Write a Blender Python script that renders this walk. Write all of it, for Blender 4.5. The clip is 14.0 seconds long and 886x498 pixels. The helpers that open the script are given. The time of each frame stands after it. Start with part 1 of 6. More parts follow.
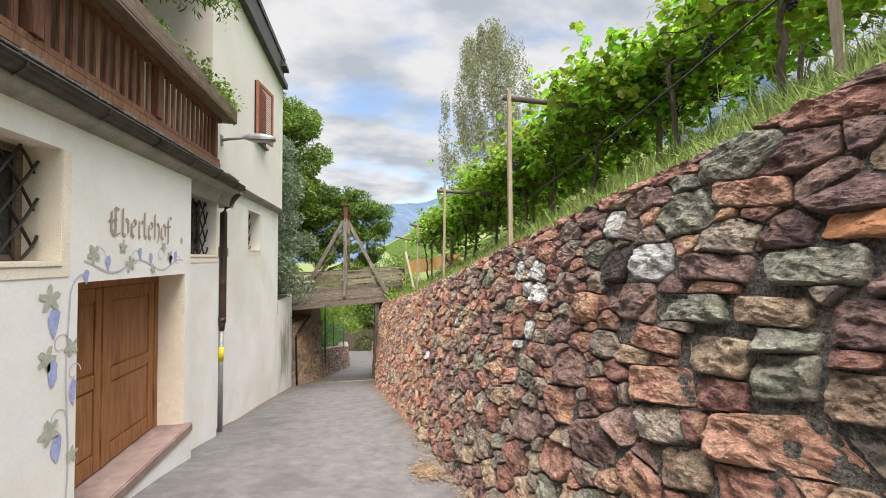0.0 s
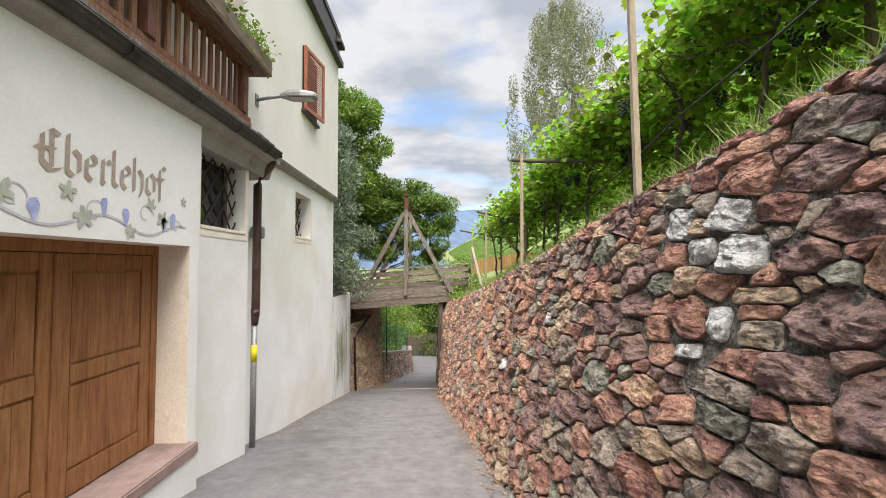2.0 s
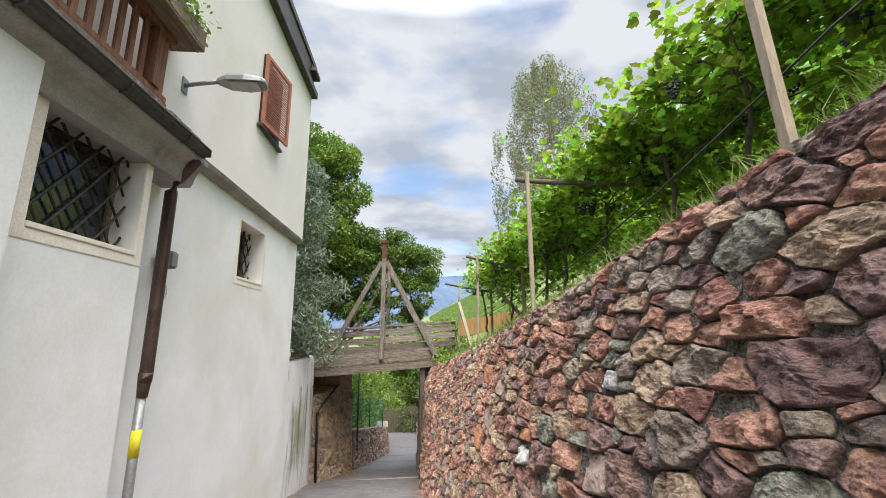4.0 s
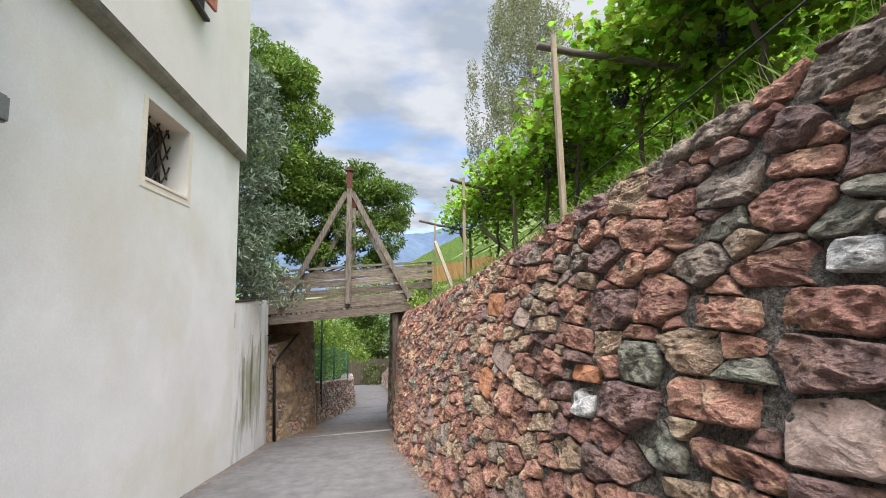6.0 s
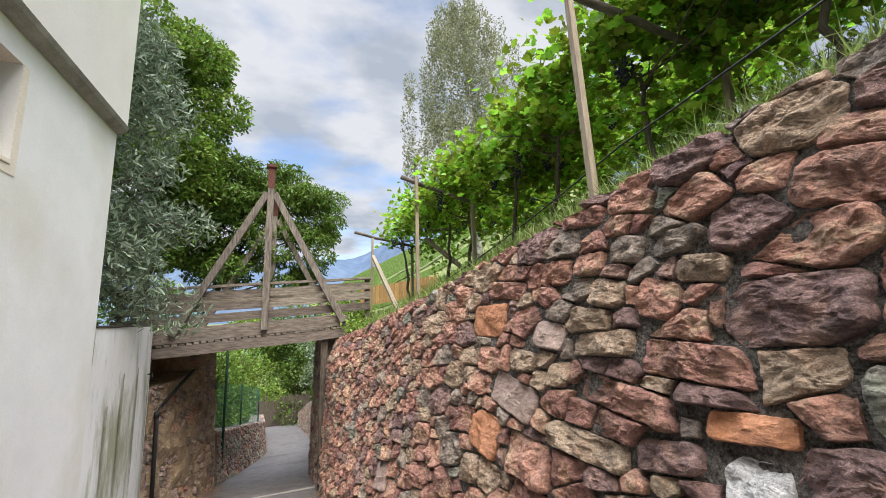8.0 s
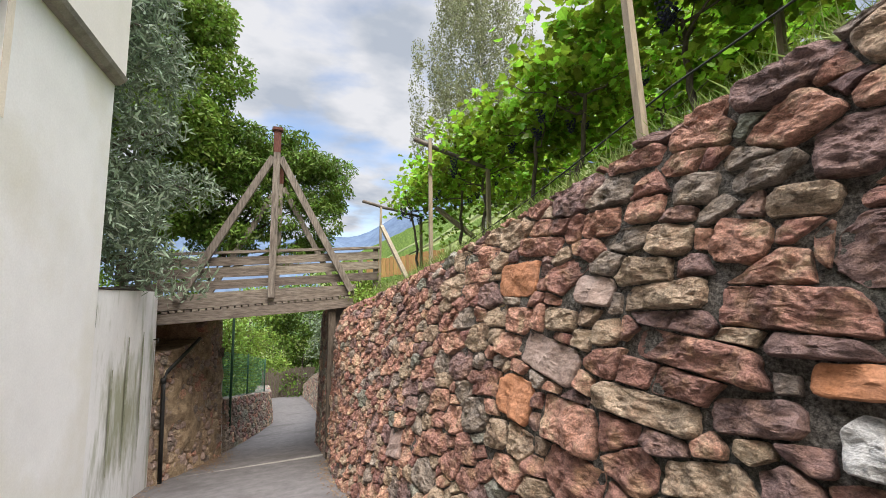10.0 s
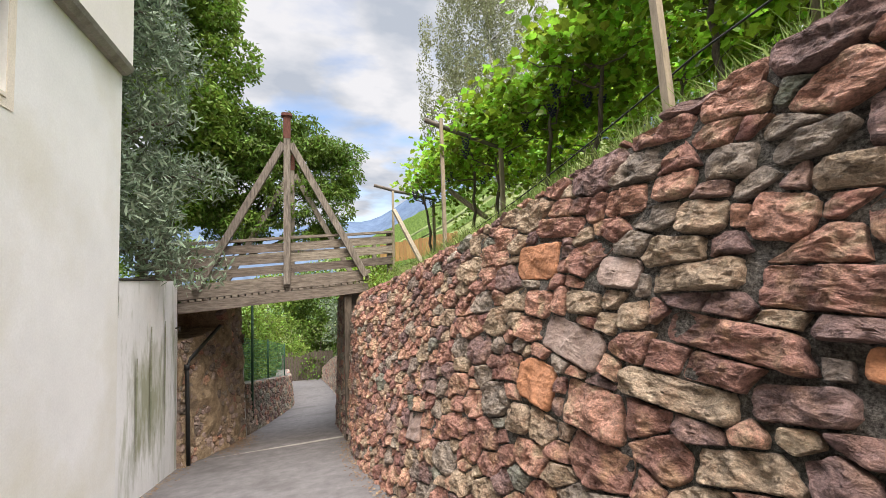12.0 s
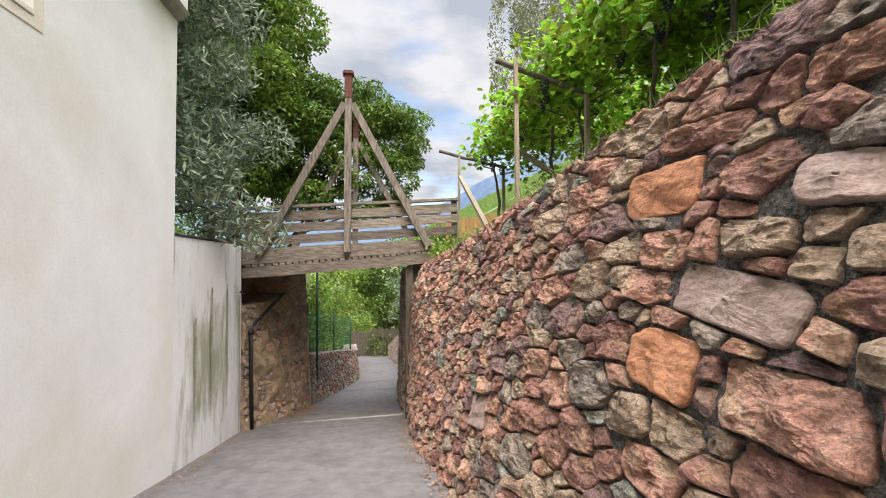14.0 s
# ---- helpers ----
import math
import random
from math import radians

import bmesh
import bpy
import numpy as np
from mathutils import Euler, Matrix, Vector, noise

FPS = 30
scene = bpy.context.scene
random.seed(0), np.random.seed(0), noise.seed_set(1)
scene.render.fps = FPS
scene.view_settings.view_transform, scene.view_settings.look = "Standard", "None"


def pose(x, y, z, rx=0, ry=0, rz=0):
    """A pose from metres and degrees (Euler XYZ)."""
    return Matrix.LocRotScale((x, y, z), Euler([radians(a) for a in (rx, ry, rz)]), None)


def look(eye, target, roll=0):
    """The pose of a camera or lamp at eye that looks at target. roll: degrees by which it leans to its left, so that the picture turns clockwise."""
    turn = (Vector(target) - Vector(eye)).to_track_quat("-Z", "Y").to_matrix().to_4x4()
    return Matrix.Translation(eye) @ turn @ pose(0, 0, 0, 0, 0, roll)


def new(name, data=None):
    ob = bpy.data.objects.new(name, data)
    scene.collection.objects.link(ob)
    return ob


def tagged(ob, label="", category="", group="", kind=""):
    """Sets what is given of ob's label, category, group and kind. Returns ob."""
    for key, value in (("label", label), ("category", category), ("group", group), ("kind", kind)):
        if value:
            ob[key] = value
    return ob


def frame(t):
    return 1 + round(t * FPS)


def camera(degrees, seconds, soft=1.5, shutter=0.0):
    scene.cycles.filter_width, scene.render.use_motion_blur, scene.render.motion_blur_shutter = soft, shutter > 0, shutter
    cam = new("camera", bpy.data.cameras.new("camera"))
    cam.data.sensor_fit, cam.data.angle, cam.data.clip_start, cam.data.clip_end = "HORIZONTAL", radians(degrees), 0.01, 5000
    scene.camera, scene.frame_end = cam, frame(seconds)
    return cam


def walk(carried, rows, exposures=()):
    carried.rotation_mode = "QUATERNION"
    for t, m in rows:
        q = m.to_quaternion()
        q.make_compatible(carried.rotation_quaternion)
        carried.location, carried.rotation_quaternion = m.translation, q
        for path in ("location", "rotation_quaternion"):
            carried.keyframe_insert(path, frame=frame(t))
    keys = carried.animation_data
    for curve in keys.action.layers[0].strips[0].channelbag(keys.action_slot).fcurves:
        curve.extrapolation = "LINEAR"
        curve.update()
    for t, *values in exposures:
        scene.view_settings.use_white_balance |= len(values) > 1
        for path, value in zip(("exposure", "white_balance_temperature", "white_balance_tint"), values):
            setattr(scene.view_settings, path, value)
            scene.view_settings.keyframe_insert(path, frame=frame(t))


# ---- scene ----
import collections

cam = camera(95.4, 14.0, 0.9)
METRES, EYE, TILT, LEAN, TURN = 8.0, 1.943, 0.0, 0.0, -10.5
ROWS = [
    (0.0, 0.0, 0.0, 0.0, 0.0, 1.3, 0.14),
    (0.5, -0.0045, 0.0455, -0.0111, 3.9, 1.19, 0.49),
    (1.0, -0.013, 0.0977, -0.0241, 5.82, 0.02, 2.3),
    (1.5, -0.0179, 0.1537, -0.0378, 9.1, 1.79, 1.84),
    (2.0, -0.0273, 0.2097, -0.0488, 9.17, 2.25, 0.24),
    (2.5, -0.0346, 0.2637, -0.0585, 10.35, 7.2, -0.18),
    (5.0, -0.1035, 0.52, -0.1033, 3.8, 11.85, 1.28),
    (5.5, -0.1213, 0.5646, -0.1176, 3.56, 8.42, 1.82),
    (6.0, -0.1407, 0.6158, -0.1338, 0.88, 5.53, 0.97),
    (6.5, -0.1574, 0.6673, -0.1419, -0.59, 7.1, 0.99),
    (7.0, -0.1719, 0.7182, -0.1436, -7.41, 8.75, 1.15),
    (9.5, -0.2117, 0.8256, -0.1666, -10.83, 9.24, 1.6),
    (10.0, -0.2108, 0.8278, -0.1698, -9.78, 6.17, 0.59),
    (10.5, -0.2105, 0.8302, -0.1704, -9.32, 4.44, 0.61),
    (11.0, -0.2103, 0.8328, -0.1705, -9.4, 3.7, 1.08),
    (11.5, -0.2105, 0.8352, -0.1688, -9.43, 3.85, 1.57),
    (12.0, -0.2124, 0.8376, -0.1675, -7.88, 3.7, 1.91),
    (12.5, -0.208, 0.845, -0.1757, -3.88, 3.31, 1.25),
    (13.0, -0.2, 0.8636, -0.1812, -1.22, 2.68, 0.65),
    (13.5, -0.2034, 0.8948, -0.1899, -0.61, 2.65, 0.78),
    (14.0, -0.2063, 0.9359, -0.2015, 1.53, 1.82, 0.39),
]
EXPOSURES = [(0.0, 1.06, 6620, 10), (2.5, 1.09, 6480, 10), (5.0, 0.99, 6200, 10), (7.0, 0.99, 6260, 11), (9.5, 1.00, 6360, 11), (11.0, 1.12, 6600, 12), (14.0, 1.14, 6520, 12)]
walk(cam, [(t, pose(0, 0, EYE, TILT, LEAN, TURN) @ pose(METRES * x, METRES * y, METRES * z, 90 + pitch, roll, yaw)) for t, x, y, z, yaw, pitch, roll in ROWS], EXPOSURES)

# ---- light ----
world = bpy.data.worlds.new("world")
scene.world = world
world.use_nodes = True
SUN_EL, SUN_AZ = 54.0, 176.0      # degrees; azimuth clockwise from +y


def sky_nodes():
    nt = world.node_tree
    nt.nodes.clear()
    N, L = nt.nodes.new, nt.links.new
    out = N("ShaderNodeOutputWorld")
    sky = N("ShaderNodeTexSky")
    sky.sky_type, sky.sun_disc = "NISHITA", False
    sky.sun_elevation, sky.sun_rotation = radians(SUN_EL), radians(SUN_AZ)
    bg_sky = N("ShaderNodeBackground")
    bg_sky.inputs["Strength"].default_value = 0.12
    L(sky.outputs[0], bg_sky.inputs["Color"])
    co = N("ShaderNodeTexCoord")
    sep = N("ShaderNodeSeparateXYZ")
    L(co.outputs["Generated"], sep.inputs[0])
    up = N("ShaderNodeMath")
    up.operation, up.inputs[1].default_value = "MAXIMUM", 0.0
    L(sep.outputs["Z"], up.inputs[0])
    lift = N("ShaderNodeMath")
    lift.operation, lift.inputs[1].default_value = "ADD", 0.22
    L(up.outputs[0], lift.inputs[0])
    flat = N("ShaderNodeVectorMath")
    flat.operation = "DIVIDE"
    comb = N("ShaderNodeCombineXYZ")
    for i in range(3):
        L(lift.outputs[0], comb.inputs[i])
    L(co.outputs["Generated"], flat.inputs[0])
    L(comb.outputs[0], flat.inputs[1])
    m = N("ShaderNodeMapping")
    m.inputs["Scale"].default_value = (1.0, 1.35, 0.7)
    m.inputs["Location"].default_value = (3.1, 0.4, 0.0)
    L(flat.outputs[0], m.inputs["Vector"])
    cover = N("ShaderNodeTexNoise")
    cover.inputs["Scale"].default_value, cover.inputs["Detail"].default_value = 2.1, 10
    cover.inputs["Roughness"].default_value, cover.inputs["Distortion"].default_value = 0.52, 0.25
    L(m.outputs[0], cover.inputs["Vector"])
    ramp = N("ShaderNodeValToRGB")
    ramp.color_ramp.elements[0].position, ramp.color_ramp.elements[1].position = 0.27, 0.50
    L(cover.outputs["Fac"], ramp.inputs[0])
    shade = N("ShaderNodeTexNoise")
    shade.inputs["Scale"].default_value, shade.inputs["Detail"].default_value = 3.0, 8
    shade.inputs["Roughness"].default_value = 0.5
    m2 = N("ShaderNodeMapping")
    m2.inputs["Location"].default_value = (7.0, 2.2, 1.0)
    L(m.outputs[0], m2.inputs["Vector"])
    L(m2.outputs[0], shade.inputs["Vector"])
    tone = N("ShaderNodeValToRGB")
    tone.color_ramp.elements[0].position, tone.color_ramp.elements[1].position = 0.38, 0.60
    tone.color_ramp.elements[0].color = (0.57, 0.63, 0.72, 1)
    tone.color_ramp.elements[1].color = (0.96, 0.97, 1.0, 1)
    L(shade.outputs["Fac"], tone.inputs[0])
    # an overcast sky is some three times brighter overhead than at the horizon; here raised to some fourteen, out of
    # view, as added light
    glow = N("ShaderNodeMapRange")
    glow.inputs["From Min"].default_value, glow.inputs["From Max"].default_value = 0.66, 1.0
    glow.inputs["To Min"].default_value, glow.inputs["To Max"].default_value = CLOUD_LOW, CLOUD_HIGH
    L(up.outputs[0], glow.inputs["Value"])
    bg_cloud = N("ShaderNodeBackground")
    L(tone.outputs["Color"], bg_cloud.inputs["Color"])
    L(glow.outputs[0], bg_cloud.inputs["Strength"])
    mix = N("ShaderNodeMixShader")
    L(ramp.outputs["Color"], mix.inputs[0])
    L(bg_sky.outputs[0], mix.inputs[1])
    L(bg_cloud.outputs[0], mix.inputs[2])
    L(mix.outputs[0], out.inputs["Surface"])


CLOUD_LOW, CLOUD_HIGH = 0.42, 6.0
sky_nodes()
sun_data = bpy.data.lights.new("sun", "SUN")
sun_data.energy, sun_data.angle, sun_data.color = 2.6, radians(40), (1.0, 0.88, 0.74)
sun = new("sun", sun_data)
sun.matrix_world = look((0, 0, 0), (-math.sin(radians(SUN_AZ)) * math.cos(radians(SUN_EL)),
                                    -math.cos(radians(SUN_AZ)) * math.cos(radians(SUN_EL)), -math.sin(radians(SUN_EL))))

# ---- materials ----


def mat(name, dark, light, rough=0.8, scale=8.0, fine=60.0, bump=0.2, metal=0.0, stain=None, stain_scale=1.5, stain_at=(0.55, 0.7),
        stretch=(1, 1, 1), island=0.0, rnd=0.0, through_light=0.0, spec=0.3, height=0.01, crag=0.0, speck=(0.78, 1.22), vein=None):
    """A two-scale surface: grain between two colours, larger stains of a third one, fine relief; island and rnd vary its value
    from piece to piece, through_light lets light through thin leaves."""
    ma = bpy.data.materials.new(name)
    ma.use_nodes = True
    nt = ma.node_tree
    N, L = nt.nodes.new, nt.links.new
    bs = nt.nodes["Principled BSDF"]
    bs.inputs["Roughness"].default_value, bs.inputs["Metallic"].default_value = rough, metal
    bs.inputs["Specular IOR Level"].default_value = spec
    geo = N("ShaderNodeNewGeometry")
    mp = N("ShaderNodeMapping")
    mp.inputs["Scale"].default_value = stretch
    L(geo.outputs["Position"], mp.inputs["Vector"])
    n1 = N("ShaderNodeTexNoise")
    n1.inputs["Scale"].default_value, n1.inputs["Detail"].default_value, n1.inputs["Roughness"].default_value = scale, 6, 0.65
    L(mp.outputs[0], n1.inputs["Vector"])
    n2 = N("ShaderNodeTexNoise")
    n2.inputs["Scale"].default_value, n2.inputs["Detail"].default_value, n2.inputs["Roughness"].default_value = fine, 4, 0.7
    L(mp.outputs[0], n2.inputs["Vector"])
    r = N("ShaderNodeMapRange")
    r.inputs["From Min"].default_value, r.inputs["From Max"].default_value = 0.32, 0.68
    L(n1.outputs["Fac"], r.inputs["Value"])
    mix = N("ShaderNodeMix")
    mix.data_type = "RGBA"
    mix.inputs["A"].default_value, mix.inputs["B"].default_value = (*dark, 1), (*light, 1)
    L(r.outputs[0], mix.inputs["Factor"])
    col = mix.outputs["Result"]
    if stain:
        n3 = N("ShaderNodeTexNoise")
        n3.inputs["Scale"].default_value, n3.inputs["Detail"].default_value = stain_scale, 7
        n3.inputs["Roughness"].default_value = 0.6
        L(mp.outputs[0], n3.inputs["Vector"])
        r3 = N("ShaderNodeMapRange")
        r3.inputs["From Min"].default_value, r3.inputs["From Max"].default_value = stain_at
        r3.inputs["To Max"].default_value = 0.85
        L(n3.outputs["Fac"], r3.inputs["Value"])
        m3 = N("ShaderNodeMix")
        m3.data_type = "RGBA"
        L(r3.outputs[0], m3.inputs["Factor"])
        L(col, m3.inputs["A"])
        m3.inputs["B"].default_value = (*stain, 1)
        col = m3.outputs["Result"]
    if vein:
        # rock of a second colour showing through in patches
        off, n4, r4, m4 = N("ShaderNodeMapping"), N("ShaderNodeTexNoise"), N("ShaderNodeMapRange"), N("ShaderNodeMix")
        off.inputs["Location"].default_value = (13.0, 5.0, 21.0)
        n4.inputs["Scale"].default_value, n4.inputs["Detail"].default_value, n4.inputs["Roughness"].default_value = 6.5, 8, 0.6
        r4.inputs["From Min"].default_value, r4.inputs["From Max"].default_value, r4.inputs["To Max"].default_value = 0.50, 0.66, 0.8
        m4.data_type = "RGBA"
        L(mp.outputs[0], off.inputs["Vector"])
        L(off.outputs[0], n4.inputs["Vector"])
        L(n4.outputs["Fac"], r4.inputs["Value"])
        L(r4.outputs[0], m4.inputs["Factor"])
        L(col, m4.inputs["A"])
        m4.inputs["B"].default_value = (*vein, 1)
        col = m4.outputs["Result"]
    # fine speckle
    hs = N("ShaderNodeHueSaturation")
    val = N("ShaderNodeMapRange")
    val.inputs["From Min"].default_value, val.inputs["From Max"].default_value = 0.25, 0.75
    val.inputs["To Min"].default_value, val.inputs["To Max"].default_value = speck
    L(n2.outputs["Fac"], val.inputs["Value"])
    v = val.outputs[0]
    if island or rnd:
        src = geo.outputs["Random Per Island"]
        if rnd:
            src = N("ShaderNodeObjectInfo").outputs["Random"]
        w = island or rnd
        rr = N("ShaderNodeMapRange")
        rr.inputs["To Min"].default_value, rr.inputs["To Max"].default_value = 1 - w, 1 + w
        L(src, rr.inputs["Value"])
        mu = N("ShaderNodeMath")
        mu.operation = "MULTIPLY"
        L(v, mu.inputs[0])
        L(rr.outputs[0], mu.inputs[1])
        v = mu.outputs[0]
        hu = N("ShaderNodeMapRange")
        hu.inputs["To Min"].default_value, hu.inputs["To Max"].default_value = 0.5 - 0.05 * w, 0.5 + 0.04 * w
        L(src, hu.inputs["Value"])
        L(hu.outputs[0], hs.inputs["Hue"])
    L(v, hs.inputs["Value"])
    L(col, hs.inputs["Color"])
    L(hs.outputs[0], bs.inputs["Base Color"])
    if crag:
        # pitted, flaking rock: a coarse ragged field in relief, its pits' shade and grime put into the colour
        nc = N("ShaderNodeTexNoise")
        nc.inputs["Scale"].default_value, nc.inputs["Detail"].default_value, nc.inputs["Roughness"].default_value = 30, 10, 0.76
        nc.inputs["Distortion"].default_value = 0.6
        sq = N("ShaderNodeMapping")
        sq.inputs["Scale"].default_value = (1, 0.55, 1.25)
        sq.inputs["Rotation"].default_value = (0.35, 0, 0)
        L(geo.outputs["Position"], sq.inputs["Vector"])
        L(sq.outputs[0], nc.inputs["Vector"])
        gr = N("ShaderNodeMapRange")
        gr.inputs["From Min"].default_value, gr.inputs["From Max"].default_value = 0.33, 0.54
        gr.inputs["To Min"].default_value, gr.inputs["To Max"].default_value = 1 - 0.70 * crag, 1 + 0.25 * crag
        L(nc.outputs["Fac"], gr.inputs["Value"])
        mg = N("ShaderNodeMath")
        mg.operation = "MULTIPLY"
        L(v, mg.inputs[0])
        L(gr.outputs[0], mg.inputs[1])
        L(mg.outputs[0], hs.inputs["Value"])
    if bump:
        add = N("ShaderNodeMath")
        add.operation = "MULTIPLY_ADD"
        add.inputs[1].default_value = 0.45
        L(n2.outputs["Fac"], add.inputs[0])
        L(n1.outputs["Fac"], add.inputs[2])
        b = N("ShaderNodeBump")
        b.inputs["Strength"].default_value, b.inputs["Distance"].default_value = bump, height
        field = add.outputs[0]
        if crag:
            a2 = N("ShaderNodeMath")
            a2.operation = "MULTIPLY_ADD"
            a2.inputs[1].default_value = 1.6
            L(nc.outputs["Fac"], a2.inputs[0])
            L(field, a2.inputs[2])
            field = a2.outputs[0]
        L(field, b.inputs["Height"])
        L(b.outputs[0], bs.inputs["Normal"])
    if through_light:
        tr = N("ShaderNodeBsdfTranslucent")
        L(hs.outputs[0], tr.inputs["Color"])
        ms = N("ShaderNodeMixShader")
        ms.inputs[0].default_value = through_light
        L(bs.outputs[0], ms.inputs[1])
        L(tr.outputs[0], ms.inputs[2])
        L(ms.outputs[0], nt.nodes["Material Output"].inputs["Surface"])
    return ma


M_PLASTER = mat("white_plaster", (0.74, 0.73, 0.70), (0.83, 0.82, 0.79), 0.9, 1.1, 45, 0.14, stain=(0.66, 0.625, 0.51), stain_scale=0.6, stain_at=(0.48, 0.74), height=0.004, speck=(0.94, 1.06))
M_PLASTER_UP = mat("cream_plaster", (0.70, 0.655, 0.605), (0.77, 0.725, 0.675), 0.9, 0.9, 45, 0.14, stain=(0.63, 0.59, 0.51), stain_scale=0.6, stain_at=(0.5, 0.78), height=0.004, speck=(0.94, 1.06))
M_JAMB = mat("cream_reveal", (0.72, 0.64, 0.52), (0.82, 0.75, 0.64), 0.9, 2.5, 90, 0.2, stain=(0.55, 0.47, 0.36), stain_scale=2.2, stain_at=(0.62, 0.78), height=0.004)
# on the cove and string course this grey stands in for overhang shade
M_GREYTRIM = mat("grey_trim", (0.24, 0.225, 0.20), (0.36, 0.34, 0.31), 0.85, 3, 60, 0.3, stain=(0.16, 0.15, 0.14), stain_scale=2, height=0.004)
M_STREAK = mat("algae_stain", (0.22, 0.23, 0.14), (0.36, 0.37, 0.26), 0.95, 6, 50, 0.1, stain=(0.5, 0.5, 0.42), stain_scale=3.5, stain_at=(0.55, 0.7))
M_ASPHALT = mat("old_asphalt", (0.108, 0.100, 0.098), (0.172, 0.160, 0.156), 0.92, 5, 120, 0.55, stain=(0.085, 0.077, 0.072), stain_scale=0.8, stain_at=(0.53, 0.70), height=0.006)
M_CONCRETE = mat("pale_concrete", (0.36, 0.35, 0.33), (0.48, 0.47, 0.44), 0.9, 6, 120, 0.3, height=0.004)
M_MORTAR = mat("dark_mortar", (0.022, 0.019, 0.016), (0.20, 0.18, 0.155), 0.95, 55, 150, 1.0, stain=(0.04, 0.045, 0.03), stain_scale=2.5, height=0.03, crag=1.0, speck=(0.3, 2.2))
M_OLDWOOD = mat("weathered_timber", (0.09, 0.074, 0.06), (0.30, 0.26, 0.215), 0.85, 5, 70, 0.35, stain=(0.10, 0.078, 0.06), stain_scale=1.8, stain_at=(0.52, 0.72), stretch=(1.2, 6, 9), rnd=0.34, height=0.006)
M_OLDWOOD_UP = mat("weathered_post", (0.085, 0.072, 0.062), (0.27, 0.235, 0.20), 0.85, 5, 70, 0.35, stain=(0.10, 0.08, 0.065), stain_scale=1.5, stretch=(7, 7, 1), rnd=0.15, height=0.006)
M_REDWOOD = mat("red_stained_timber", (0.075, 0.028, 0.021), (0.14, 0.056, 0.042), 0.8, 6, 60, 0.3, stretch=(7, 7, 1.5))
M_DOOR = mat("oiled_door_wood", (0.20, 0.082, 0.03), (0.35, 0.165, 0.065), 0.5, 4, 50, 0.25, stain=(0.13, 0.048, 0.017), stain_scale=1.2, stain_at=(0.55, 0.75), stretch=(8, 8, 0.8), rnd=0.10, height=0.004)
M_BALC = mat("brown_balcony_wood", (0.13, 0.058, 0.032), (0.27, 0.135, 0.082), 0.75, 4, 50, 0.3, stretch=(8, 8, 1), rnd=0.22, height=0.004)
M_BOX = mat("grey_brown_wood", (0.12, 0.088, 0.062), (0.25, 0.19, 0.14), 0.85, 5, 60, 0.3, stretch=(6, 1, 6), height=0.004)
M_METAL = mat("brown_sheet_metal", (0.060, 0.040, 0.032), (0.115, 0.075, 0.06), 0.45, 5, 40, 0.1, metal=0.35, stain=(0.15, 0.11, 0.09), stain_scale=4)
M_GUTTER = mat("dark_gutter_metal", (0.045, 0.040, 0.037), (0.10, 0.088, 0.08), 0.5, 4, 40, 0.1, metal=0.3)
M_STEEL = mat("grey_steel_pipe", (0.27, 0.27, 0.26), (0.38, 0.38, 0.36), 0.5, 5, 40, 0.1, metal=0.6)
M_IRON = mat("wrought_iron", (0.025, 0.022, 0.02), (0.07, 0.055, 0.045), 0.6, 10, 60, 0.2, metal=0.6)
# near-black sheets behind openings: the darkness of unlit rooms put into a colour
M_DARK = mat("unlit_space_black", (0.012, 0.012, 0.012), (0.03, 0.028, 0.026), 0.7, 3, 20, 0)
M_SHUT = mat("red_brown_shutter", (0.30, 0.105, 0.065), (0.40, 0.16, 0.105), 0.65, 6, 50, 0.15, rnd=0.08)
M_YELLOW = mat("yellow_tape", (0.75, 0.62, 0.02), (0.85, 0.74, 0.04), 0.5, 6, 60, 0)
M_TILE = mat("lichened_roof_tile", (0.085, 0.075, 0.07), (0.24, 0.225, 0.21), 0.9, 12, 60, 0.4, stain=(0.45, 0.44, 0.40), stain_scale=9, stain_at=(0.58, 0.68), rnd=0.2)
M_LAMP = mat("grey_lamp_housing", (0.20, 0.205, 0.205), (0.27, 0.275, 0.275), 0.45, 3, 40, 0.05, metal=0.3)
M_LETTER = mat("brown_letter_paint", (0.30, 0.235, 0.185), (0.42, 0.34, 0.275), 0.9, 14, 60, 0)
M_GRAPEPAINT = mat("blue_grape_paint", (0.27, 0.31, 0.55), (0.42, 0.46, 0.68), 0.9, 10, 60, 0)
M_LEAFPAINT = mat("grey_green_leaf_paint", (0.33, 0.35, 0.28), (0.46, 0.47, 0.38), 0.9, 9, 60, 0)
M_VINEPAINT = mat("mauve_tendril_paint", (0.45, 0.43, 0.47), (0.56, 0.54, 0.57), 0.9, 9, 60, 0)
M_STEP = mat("red_porphyry_step", (0.20, 0.135, 0.115), (0.32, 0.23, 0.20), 0.85, 5, 90, 0.4, stain=(0.15, 0.11, 0.095), stain_scale=2)
M_GRASS = mat("grassy_soil", (0.065, 0.10, 0.022), (0.165, 0.215, 0.055), 0.95, 6, 60, 0.6, stain=(0.09, 0.065, 0.04), stain_scale=2.5, height=0.03)
M_MEADOW = mat("meadow", (0.11, 0.14, 0.045), (0.17, 0.195, 0.07), 0.95, 0.8, 12, 0.4, height=0.05)
M_BARK = mat("grey_bark", (0.06, 0.048, 0.037), (0.15, 0.125, 0.10), 0.95, 12, 70, 0.8, stretch=(2, 2, 0.5), height=0.02)
